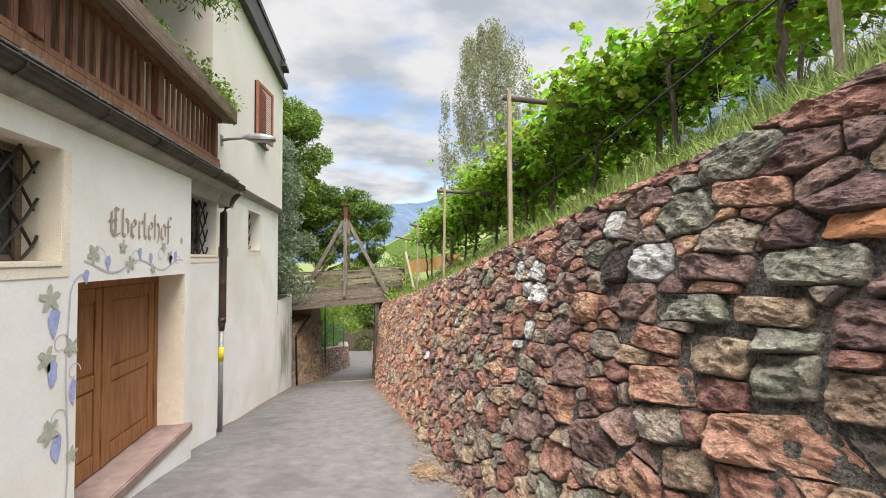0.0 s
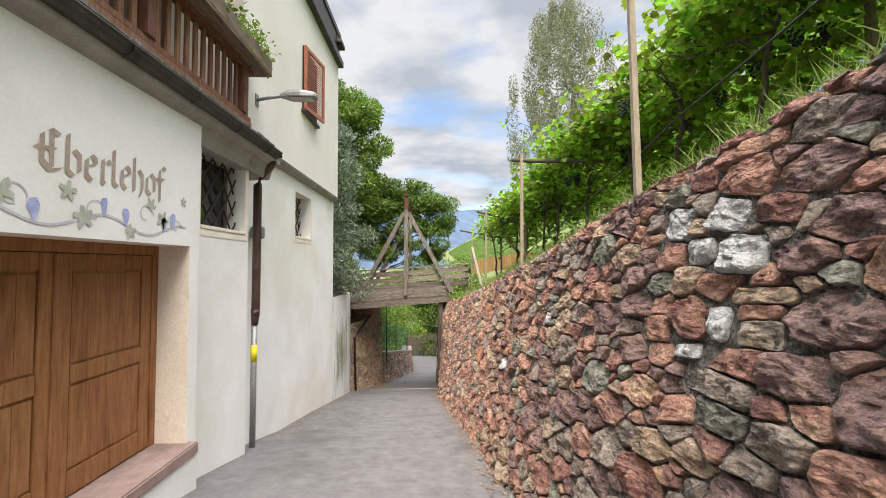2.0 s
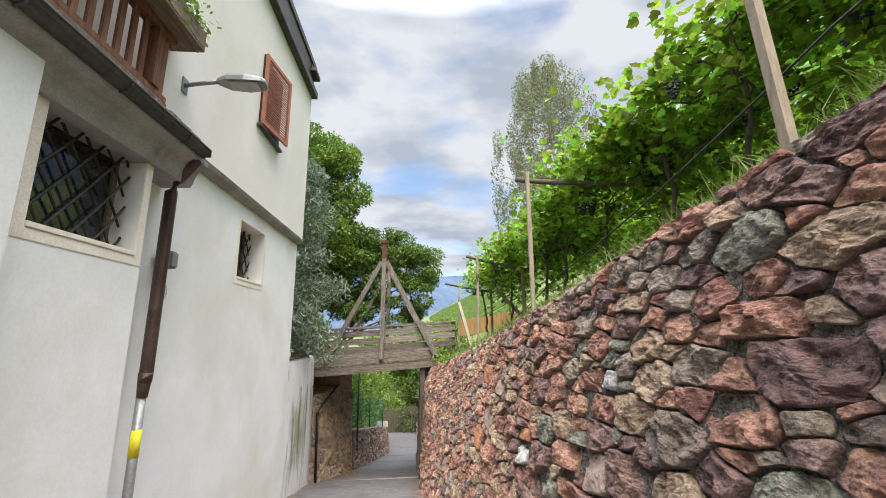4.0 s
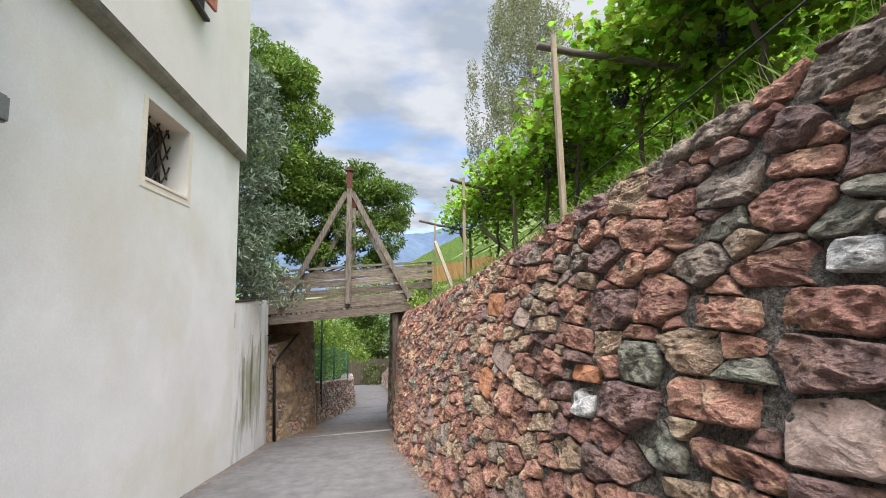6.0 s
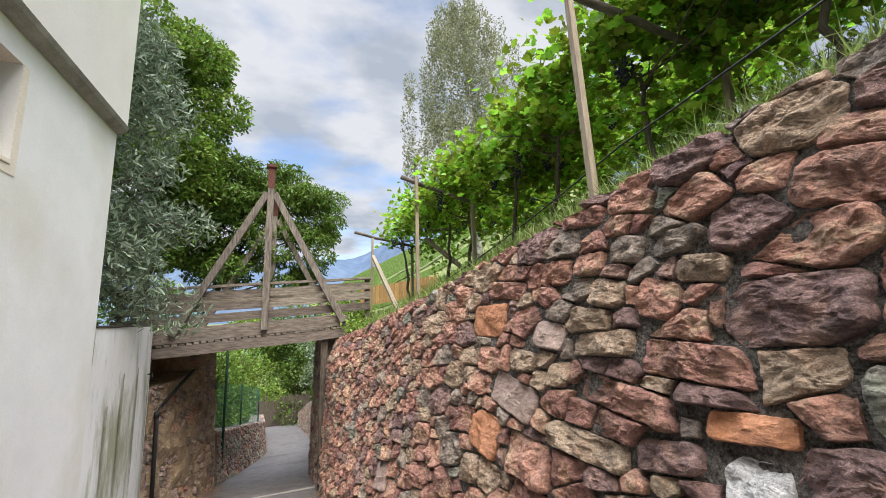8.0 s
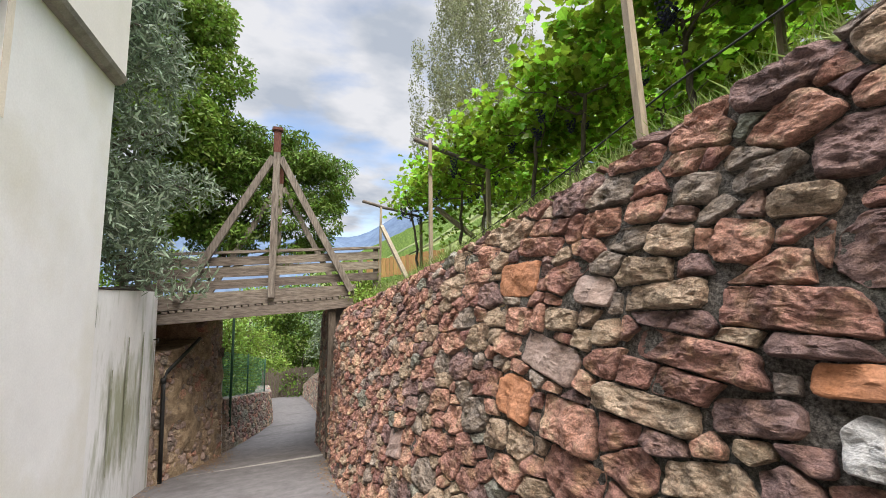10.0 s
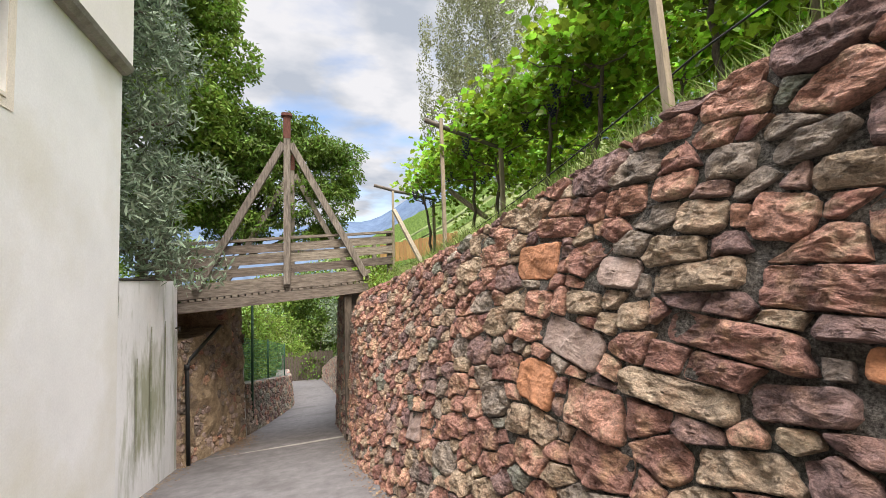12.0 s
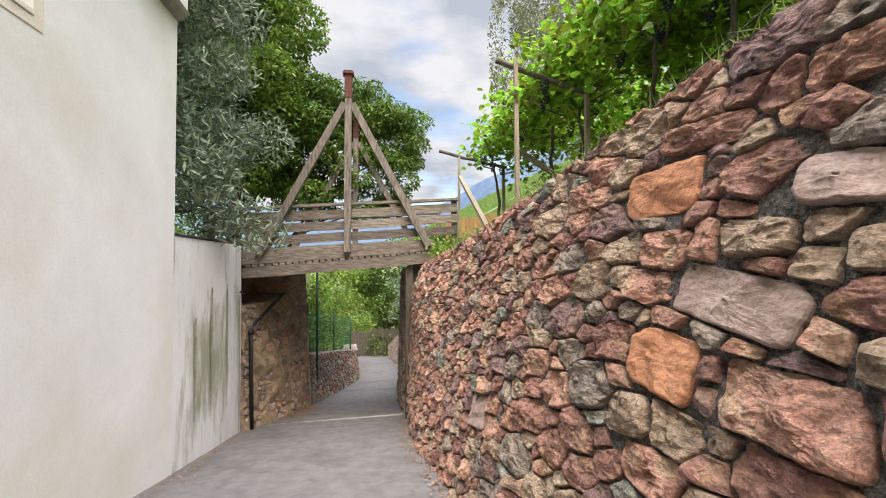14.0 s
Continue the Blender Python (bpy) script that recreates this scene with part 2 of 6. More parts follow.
M_BIRCHBARK = mat("birch_bark", (0.42, 0.41, 0.38), (0.60, 0.59, 0.56), 0.9, 5, 60, 0.4, stain=(0.05, 0.045, 0.04), stain_scale=3.5, stain_at=(0.55, 0.6), stretch=(1, 1, 3))
M_VINELEAF = mat("vine_leaf", (0.11, 0.22, 0.016), (0.30, 0.46, 0.042), 0.45, 3, 60, 0.15, island=0.68, through_light=0.5, spec=0.35)
M_VINELEAF_OLD = mat("yellowed_vine_leaf", (0.20, 0.29, 0.03), (0.34, 0.43, 0.06), 0.55, 9, 60, 0.15, island=0.25, through_light=0.5)
M_OLIVELEAF = mat("olive_leaf", (0.105, 0.15, 0.09), (0.27, 0.325, 0.225), 0.45, 2.5, 60, 0, island=0.55, through_light=0.2)
M_TALLLEAF = mat("tall_tree_leaf", (0.07, 0.13, 0.016), (0.20, 0.30, 0.045), 0.5, 2, 60, 0, island=0.5, through_light=0.35)
M_WISTERIA = mat("wisteria_leaf", (0.05, 0.10, 0.014), (0.16, 0.25, 0.04), 0.5, 2, 60, 0, island=0.55, through_light=0.3)
M_BIRCHLEAF = mat("birch_leaf", (0.17, 0.185, 0.10), (0.28, 0.29, 0.17), 0.6, 5, 60, 0, island=0.35, through_light=0.35)
M_BUSHLEAF = mat("bush_leaf", (0.085, 0.155, 0.02), (0.24, 0.34, 0.055), 0.6, 1.2, 60, 0, island=0.55, through_light=0.3)
M_GRASSBLADE = mat("grass_blade", (0.15, 0.23, 0.05), (0.32, 0.38, 0.13), 0.7, 5, 60, 0, island=0.4, through_light=0.3)
M_GRAPE = mat("dark_grape", (0.012, 0.013, 0.035), (0.035, 0.035, 0.075), 0.45, 20, 60, 0)
M_HOSE = mat("black_hose", (0.012, 0.012, 0.012), (0.03, 0.03, 0.03), 0.5, 20, 60, 0)
M_FENCE = mat("orange_fence_wood", (0.27, 0.15, 0.06), (0.38, 0.23, 0.10), 0.75, 4, 40, 0.2, stretch=(5, 5, 1), rnd=0.15)
M_NET = mat("green_net_post", (0.02, 0.06, 0.035), (0.04, 0.10, 0.06), 0.6, 5, 30, 0)
# the blue haze of distance is mixed into this base colour
M_MOUNT = mat("hazy_mountain", (0.075, 0.105, 0.16), (0.105, 0.145, 0.205), 1.0, 0.004, 0.02, 0, spec=0.0)
M_FARHILL = mat("far_green_hill", (0.075, 0.125, 0.06), (0.13, 0.185, 0.08), 1.0, 0.05, 0.4, 0, stain=(0.07, 0.11, 0.06), stain_scale=0.03, spec=0.0)
STONES = {
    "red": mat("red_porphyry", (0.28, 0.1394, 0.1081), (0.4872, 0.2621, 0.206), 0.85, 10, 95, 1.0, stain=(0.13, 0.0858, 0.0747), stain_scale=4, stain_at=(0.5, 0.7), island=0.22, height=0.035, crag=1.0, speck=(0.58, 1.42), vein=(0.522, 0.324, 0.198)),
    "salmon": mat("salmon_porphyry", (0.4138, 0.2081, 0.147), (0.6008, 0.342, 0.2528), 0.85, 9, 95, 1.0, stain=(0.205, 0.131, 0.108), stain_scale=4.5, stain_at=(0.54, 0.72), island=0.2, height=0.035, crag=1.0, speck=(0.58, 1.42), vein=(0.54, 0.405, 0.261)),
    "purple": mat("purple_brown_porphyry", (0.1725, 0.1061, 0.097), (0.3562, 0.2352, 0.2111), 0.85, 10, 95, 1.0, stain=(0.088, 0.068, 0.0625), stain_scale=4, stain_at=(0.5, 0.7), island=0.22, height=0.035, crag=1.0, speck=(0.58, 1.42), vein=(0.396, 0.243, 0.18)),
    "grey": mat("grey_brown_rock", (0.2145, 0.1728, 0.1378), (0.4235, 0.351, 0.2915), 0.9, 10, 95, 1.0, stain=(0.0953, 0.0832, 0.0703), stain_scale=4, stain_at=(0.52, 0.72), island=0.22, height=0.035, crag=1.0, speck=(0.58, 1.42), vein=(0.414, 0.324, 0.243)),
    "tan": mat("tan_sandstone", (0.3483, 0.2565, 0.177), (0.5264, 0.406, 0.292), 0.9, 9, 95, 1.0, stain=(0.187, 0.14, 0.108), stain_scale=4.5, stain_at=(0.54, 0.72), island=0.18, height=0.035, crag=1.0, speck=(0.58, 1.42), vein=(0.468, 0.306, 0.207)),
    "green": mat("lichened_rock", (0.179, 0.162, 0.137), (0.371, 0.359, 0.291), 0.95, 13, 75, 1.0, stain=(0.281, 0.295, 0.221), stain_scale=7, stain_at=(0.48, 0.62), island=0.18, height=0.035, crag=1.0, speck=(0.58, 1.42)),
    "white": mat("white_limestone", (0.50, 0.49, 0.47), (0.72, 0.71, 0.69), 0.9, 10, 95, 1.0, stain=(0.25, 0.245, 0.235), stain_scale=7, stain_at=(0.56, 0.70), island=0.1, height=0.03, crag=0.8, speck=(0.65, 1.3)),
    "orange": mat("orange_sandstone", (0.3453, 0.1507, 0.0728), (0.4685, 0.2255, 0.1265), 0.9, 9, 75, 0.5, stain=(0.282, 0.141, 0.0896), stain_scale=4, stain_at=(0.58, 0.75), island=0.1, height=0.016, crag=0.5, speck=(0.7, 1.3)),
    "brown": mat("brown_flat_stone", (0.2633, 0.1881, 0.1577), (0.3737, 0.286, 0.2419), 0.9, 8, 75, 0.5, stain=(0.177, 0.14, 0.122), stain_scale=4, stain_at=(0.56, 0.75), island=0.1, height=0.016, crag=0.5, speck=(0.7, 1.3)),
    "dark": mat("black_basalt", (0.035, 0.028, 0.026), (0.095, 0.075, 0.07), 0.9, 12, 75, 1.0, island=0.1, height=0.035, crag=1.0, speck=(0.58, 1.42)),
}

# ---- building helpers ----
SITE = METRES / 7.0    # the plan below is drawn at seven eighths of full size


def thing(name, at=(0, 0, 0), **tags):
    ob = new(name)
    ob.empty_display_size = 0.1
    ob.location = Vector(at) * SITE
    return tagged(ob, **tags)


def mesh_of(bm, smooth=False):
    me = bpy.data.meshes.new("mesh")
    bmesh.ops.recalc_face_normals(bm, faces=bm.faces)
    bm.to_mesh(me)
    bm.free()
    if smooth:
        for p in me.polygons:
            p.use_smooth = True
    return me


def put(name, me, material, parent=None, label=""):
    if material and not me.materials:
        me.materials.append(material)
    if me.users == 0:
        me.transform(Matrix.Scale(SITE, 4))
    ob = new(name, me)
    if parent is not None:
        ob.parent = parent
        ob.location = -parent.location if parent.parent is None else (0, 0, 0)
    return tagged(ob, label) if label else ob


def part(name, bm, material, parent=None, label="", smooth=False):
    return put(name, mesh_of(bm, smooth), material, parent, label)


def box(bm, x0, x1, y0, y1, z0, z1, bevel=0.0):
    vs = [bm.verts.new((x, y, z)) for x in (x0, x1) for y in (y0, y1) for z in (z0, z1)]
    fs = [bm.faces.new([vs[i] for i in f]) for f in ((0, 1, 3, 2), (4, 6, 7, 5), (0, 4, 5, 1), (2, 3, 7, 6), (0, 2, 6, 4), (1, 5, 7, 3))]
    if bevel:
        bmesh.ops.bevel(bm, geom=list({e for f in fs for e in f.edges}), offset=bevel, segments=2, affect="EDGES")
    return bm


def boxed(*a, bevel=0.0):
    return box(bmesh.new(), *a, bevel=bevel)


def beam(a, b, w, h, bevel=0.006, side=(0, 1, 0), wob=0.0, rng=random):
    """A squared timber from a to b, w along side, h across it."""
    a, b = Vector(a), Vector(b)
    d = (b - a).normalized()
    s = Vector(side)
    s = (s - d * s.dot(d)).normalized()
    t = d.cross(s)
    bm = bmesh.new()
    n = 5
    rings = []
    for i in range(n + 1):
        c = a.lerp(b, i / n) + (s * rng.uniform(-wob, wob) + t * rng.uniform(-wob, wob) if 0 < i < n else Vector())
        rings.append([bm.verts.new(c + s * w / 2 * i1 + t * h / 2 * j1) for i1, j1 in ((-1, -1), (1, -1), (1, 1), (-1, 1))])
    for r, q in zip(rings, rings[1:]):
        for k in range(4):
            bm.faces.new((r[k], r[(k + 1) % 4], q[(k + 1) % 4], q[k]))
    bm.faces.new(rings[0][::-1]), bm.faces.new(rings[-1])
    if bevel:
        longs = [e for e in bm.edges if abs((e.verts[1].co - e.verts[0].co).normalized().dot(d)) > 0.9 or len({f for f in e.link_faces if len(f.verts) == 4 and abs(f.normal.dot(d)) > 0.9}) > 0]
        bmesh.ops.bevel(bm, geom=longs, offset=bevel, segments=1, affect="EDGES")
    return bm


def tube(bm, pts, r0, r1=None, sides=8, cap=True):
    pts = [Vector(p) for p in pts]
    r1 = r0 if r1 is None else r1
    rings = []
    for i, p in enumerate(pts):
        d = (pts[min(i + 1, len(pts) - 1)] - pts[max(i - 1, 0)]).normalized()
        s = d.cross(Vector((0, 0, 1)) if abs(d.z) < 0.9 else Vector((1, 0, 0))).normalized()
        t = d.cross(s)
        r = r0 + (r1 - r0) * i / max(1, len(pts) - 1)
        rings.append([bm.verts.new(p + (s * math.cos(k * math.tau / sides) + t * math.sin(k * math.tau / sides)) * r) for k in range(sides)])
    for a, b in zip(rings, rings[1:]):
        for k in range(sides):
            bm.faces.new((a[k], a[(k + 1) % sides], b[(k + 1) % sides], b[k]))
    if cap:
        bm.faces.new(rings[0][::-1]), bm.faces.new(rings[-1])
    return bm


def sweep(bm, a, b, n, sag=0.0, wob=0.0, rng=random):
    a, b = Vector(a), Vector(b)
    return [a.lerp(b, i / n) + Vector((0, 0, -sag * 4 * (i / n) * (1 - i / n))) + Vector([rng.uniform(-wob, wob) for _ in range(3)]) * (0 < i < n) for i in range(n + 1)]


def leaves(centres, size, shape, rng, flat=0.3, droop=0.3, spread=0.35):
    """A mesh of many small folded leaves. shape: half outline (along, across) of a leaf of length 1."""
    c = np.asarray(centres, float)
    n = len(c)
    up = rng.normal(size=(n, 3)) * (1 - flat) + np.array([0, 0, 1.0]) * flat * 2.2
    up /= np.linalg.norm(up, axis=1)[:, None]
    al = rng.normal(size=(n, 3)) - np.array([0, 0, droop * 2])
    al -= up * (al * up).sum(1)[:, None]
    al /= np.linalg.norm(al, axis=1)[:, None]
    ac = np.cross(up, al)
    s = size * (1 + spread * (rng.random(n) * 2 - 1))[:, None]
    verts, faces = [], []
    prof = list(shape)
    m = len(prof)
    k = 0
    mid0, mid1 = c, c + al * s
    cols = [mid0 - al * s * 0.02]
    for sgn in (1, -1):
        for (u, w) in prof:
            cols.append(c + al * s * u + ac * s * w * sgn + up * s * (0.25 * w))
    cols.append(mid1)
    V = np.stack(cols, 1).reshape(-1, 3)
    per = 2 + 2 * m
    base = np.arange(n) * per
    F = []
    right = [0] + [1 + i for i in range(m)] + [per - 1]
    left = [0] + [1 + m + i for i in range(m)] + [per - 1]
    f1 = np.stack([base + i for i in right], 1)
    f2 = np.stack([base + i for i in left[::-1]], 1)
    me = bpy.data.meshes.new("leaves")
    me.from_pydata(V.tolist(), [], np.concatenate([f1, f2]).tolist())
    return me


VINE_SHAPE = [(0.02, 0.30), (0.30, 0.50), (0.36, 0.34), (0.66, 0.42), (0.72, 0.20)]
OVAL_SHAPE = [(0.30, 0.24), (0.70, 0.20)]
NARROW_SHAPE = [(0.40, 0.11), (0.75, 0.08)]
PINNATE_SHAPE = [(0.2, 0.13), (0.6, 0.15)]


def lane_z(y):
    ys = (-40, -6, 0, 3.7, 5.2, 7.2, 9.5, 11.7, 13.9, 15.7, 21, 30, 60, 120)
    zs = (6.0, 1.05, 0.12, -0.52, -0.79, -1.10, -1.52, -1.97, -2.42, -2.78, -3.75, -5.1, -8.5, -14)
    return float(np.interp(y, ys, zs))


def ground_z(x, y):
    """The lane falls a little towards the stone wall at its upper end."""
    side = min(1.0, max(0.0, (0.9 - x) / 2.9))
    return lane_z(y) + 0.24 * side * float(np.interp(y, (4.8, 8.0), (1.0, 0.0)))


def ease(a, b, v):
    t = min(1.0, max(0.0, (v - a) / (b - a)))
    return t * t * (3 - 2 * t)


def wall_top(y):
    return 2.525 - 0.1695 * y - 0.055 * ease(4.0, 6.5, y) * (1 - 0.6 * ease(9.0, 11.0, y))


def face_x(y, z):
    """The battered face of the stone wall; it turns upright where it meets the bridge."""
    upright = 0.25 + 0.05 * (z + 2.4) + 0.42 * max(0.0, z + 0.1)
    w = ease(11.2, 13.4, y)
    return (1 - w) * (1.207 - 0.0424 * y + 0.2493 * z) + w * upright

# ---- ground, lane, banks ----


def ground_sheet():
    bm = bmesh.new()
    xs = [-4000, -1500, -500, -150, -60, -25, -10, -5, -2.6, -1.6, -0.8, 0, 0.8, 1.8, 5, 12, 30, 80, 250, 900, 4000]
    ys = [-3000, -600, -150, -40, -15, -6] + [i * 0.6 - 4 for i in range(60)] + [36, 45, 60, 120, 300, 800, 2000, 4500]
    rows = [[bm.verts.new((x, y, ground_z(x, min(y, 120)) + 0.012 * noise.noise(Vector((x * 1.5, y * 1.5, 0)))
                           - (min(abs(x) - 5, 60) * 0.12 if x < -5 else 0) - (0.05 if abs(x) > 4 else 0))) for x in xs] for y in ys]
    for a, b in zip(rows, rows[1:]):
        for i in range(len(xs) - 1):
            f = bm.faces.new((a[i], a[i + 1], b[i + 1], b[i]))
            c = f.calc_center_median()
            f.material_index = 0 if -3.4 < c.x < 2.6 and -60 < c.y < 60 else 1
    me = mesh_of(bm, True)
    me.materials.append(M_ASPHALT), me.materials.append(M_MEADOW)
    return tagged(put("ground", me, None), "worn grey asphalt lane falling away between walls", "ground", kind="structure")


ground_sheet()

# concrete drain strip across the lane under the bridge
bm = bmesh.new()
box(bm, -2.25, 0.28, -0.03, 0.03, -0.03, 0.004)
bmesh.ops.transform(bm, matrix=pose(0, 14.05, lane_z(14.05) + 0.012, 0, 0, 3), verts=bm.verts)
tagged(part("drain_strip", bm, M_GREYTRIM), "pale concrete strip set across the asphalt", "drain", kind="structure")


def bank_z(x, y):
    """The vineyard slope above the stone wall."""
    x0 = face_x(y, wall_top(y)) + 0.12
    rise = 0.52 * max(0.0, x - x0) if x < 9 else 0.52 * (9 - x0) + 0.3 * (x - 9)
    side = max(0.0, y - 13.0)
    base = wall_top(min(y, 13.0)) - 0.09 * min(side, 25) - 0.04
    rise *= max(0.30, 1.0 - side * 0.07)
    return base + rise + 0.05 * noise.noise(Vector((x * 1.3, y * 1.3, 3)))


def hill_right():
    bm = bmesh.new()
    ys = [-14, -8, -5, -3] + [-2 + 0.5 * i for i in range(44)] + [20.5, 22, 24, 27, 30, 36, 45]
    us = [0.0, 0.15, 0.35, 0.6, 0.9, 1.3, 1.8, 2.4, 3.2, 4.2, 5.5, 7.5, 10, 14, 20]
    rows = []
    for y in ys:
        xe = face_x(y, wall_top(y)) + 0.16 if y < 13.2 else (0.55 + max(0, y - 13.6) * 0.12)
        rows.append([bm.verts.new((xe + u, y, bank_z(xe + u, y))) for u in us])
    for a, b in zip(rows, rows[1:]):
        for i in range(len(us) - 1):
            bm.faces.new((a[i], a[i + 1], b[i + 1], b[i]))
    # skirt down to the lane's level
    for a, b in zip(rows, rows[1:]):
        q = [bm.verts.new((v.co.x + 0.05, v.co.y, lane_z(v.co.y) - 0.4)) for v in (a[0], b[0])]
        bm.faces.new((a[0], b[0], q[1], q[0]))
    return tagged(part("ground_hillside", bm, M_GRASS, smooth=True), "grassy vineyard slope above the stone wall", "ground", kind="structure")


hill_right()

# left garden behind the low plaster wall, held up by a bank along its edge
bm = bmesh.new()
xs = [-40, -20, -10, -6, -4, -3, -2.62]
ys = [11.5, 12.5, 13.6, 14.6, 15.7, 17, 18.5, 20, 21.5]
rows = [[bm.verts.new((x, y, 0.40 - max(0, y - 15) * 0.07 - 0.04 * max(0, -x - 3) + 0.05 * noise.noise(Vector((x, y, 5))))) for x in xs] for y in ys]
rows.append([bm.verts.new((x, 22.6, lane_z(22.6) - 0.3)) for x in xs])
for row, y in zip(rows, ys + [22.6]):
    row.append(bm.verts.new((-2.52, y, lane_z(y) - 0.3) if y > 15.9 else (-2.46, y, 0.16)))
for a, b in zip(rows, rows[1:]):
    for i in range(len(xs)):
        bm.faces.new((a[i], a[i + 1], b[i + 1], b[i]))
tagged(part("ground_garden", bm, M_GRASS, smooth=True), "grassy garden level behind the low wall", "ground", kind="structure")

# ---- the house ----
# brown balcony boards, with the shade of the deep interior put into their colour
M_LOGGIA = mat("shade_dark_boarding", (0.05, 0.028, 0.018), (0.11, 0.062, 0.04), 0.85, 5, 50, 0.3, stretch=(6, 6, 1))
FX = -2.37       # street front
HY = 11.36       # far corner


def front_x(y):
    """The front steps forward in two stages towards the upper end of the lane."""
    return -2.05 if y < 5.185 else -2.15 if y < 6.365 else FX


def front_wall():
    """Ground-floor wall with openings cut through: built of blocks round the recesses."""
    openings = [(2.00, 3.16, 1.68, 2.45), (3.33, 5.05, -0.22, 1.53), (5.37, 6.28, 1.75, 2.56), (8.65, 9.55, 1.88, 2.68)]
    ys = sorted({-7.0, 5.19, 6.37, HY, *[o[0] for o in openings], *[o[1] for o in openings]})
    bm = bmesh.new()
    for a, b in zip(ys, ys[1:]):
        hole = [o for o in openings if o[0] <= a and b <= o[1]]
        low = min(lane_z(a), lane_z(b)) - 0.4
        top = 2.80 if a < 6.36 else 2.95
        spans = [(low, top)] if not hole else [(low, hole[0][2]), (hole[0][3], top)]
        for z0, z1 in spans:
            box(bm, FX - 0.45, front_x(a), a, b, z0, z1)
    bmesh.ops.remove_doubles(bm, verts=bm.verts, dist=0.0005)
    bm.verts.index_update()
    seen = collections.defaultdict(list)
    for f in bm.faces:
        seen[tuple(sorted(v.index for v in f.verts))].append(f)
    bmesh.ops.delete(bm, geom=[f for fs in seen.values() if len(fs) > 1 for f in fs], context="FACES_ONLY")
    for f in bm.faces:
        c = f.calc_center_median()
        f.material_index = 1 if abs(f.normal.x) < 0.5 and c.x < FX + 0.15 and 1.5 < c.z < 2.8 or (abs(f.normal.y) > 0.5 and -0.5 < c.z < 1.6 and 3 < c.y < 5.1) else 0
    me = mesh_of(bm)
    me.materials.append(M_PLASTER), me.materials.append(M_JAMB)
    return put("wall_front", me, None)


tagged(front_wall(), "white rendered ground-floor wall with deep window recesses", "wall", kind="structure")

# upper storey, set out over the ground floor
UX = -2.27
bm = bmesh.new()
box(bm, UX - 0.5, UX, 6.42, HY, 3.02, 6.35)
box(bm, -4.0, UX - 0.5, 6.42, 6.7, 2.6, 6.35)
tagged(part("wall_upper", bm, M_PLASTER_UP), "cream rendered upper-storey wall", "wall", kind="structure")
bm = bmesh.new()
box(bm, -9, UX - 0.5, HY - 0.4, HY - 0.002, -2.6, 6.35)
box(bm, -9, -8.6, -7, HY - 0.4, -2.6, 6.35)
box(bm, -9, FX - 0.002, -7.4, -7, 0, 6.35)
tagged(part("wall_gable", bm, M_PLASTER_UP), "plain rendered side walls of the house", "wall", kind="structure")
bm = bmesh.new()
box(bm, -3.35, -3.2, -7, 6.42, 2.6, 6.35)
tagged(part("wall_loggia", bm, M_LOGGIA), "brown boarded wall behind the balcony, darkened for the shade of its depth", "wall", kind="structure")
# rounded string course under the upper storey; its grey holds the underside's shade
bm = bmesh.new()
prof = [(0, 2.90), (0.05, 2.91), (0.10, 2.955), (0.118, 3.0), (0.10, 3.019), (0, 3.019)]
ends = [[bm.verts.new((FX + d, y, z)) for d, z in prof] for y in (6.86, HY + 0.004)]
for k in range(len(prof)):
    j = (k + 1) % len(prof)
    bm.faces.new((ends[0][k], ends[1][k], ends[1][j], ends[0][j]))
bm.faces.new(ends[0]), bm.faces.new(ends[1][::-1])
tagged(part("trim_string_course", bm, M_GREYTRIM), "rounded render moulding below the upper storey, greyed for its shaded underside", "moulding", kind="structure")
# cove under the little eaves; the overhang's shadow is in its grey
bm = bmesh.new()
prof = [(0.0, 2.49), (0.26, 2.495), (0.275, 2.53), (0.295, 2.60), (0.33, 2.66), (0.40, 2.70), (0.40, 2.75), (0, 2.75)]
ends = [[bm.verts.new((FX + d + 0.001, y, z)) for d, z in prof] for y in (-6.9, 6.86)]
for k in range(len(prof)):
    j = (k + 1) % len(prof)
    bm.faces.new((ends[0][k], ends[1][k], ends[1][j], ends[0][j]))
bm.faces.new(ends[0]), bm.faces.new(ends[1][::-1])
ob = part("trim_cove", bm, M_GREYTRIM)
tagged(ob, "plaster cove below the eaves gutter, the overhang's shadow put into its grey", "moulding", kind="structure")


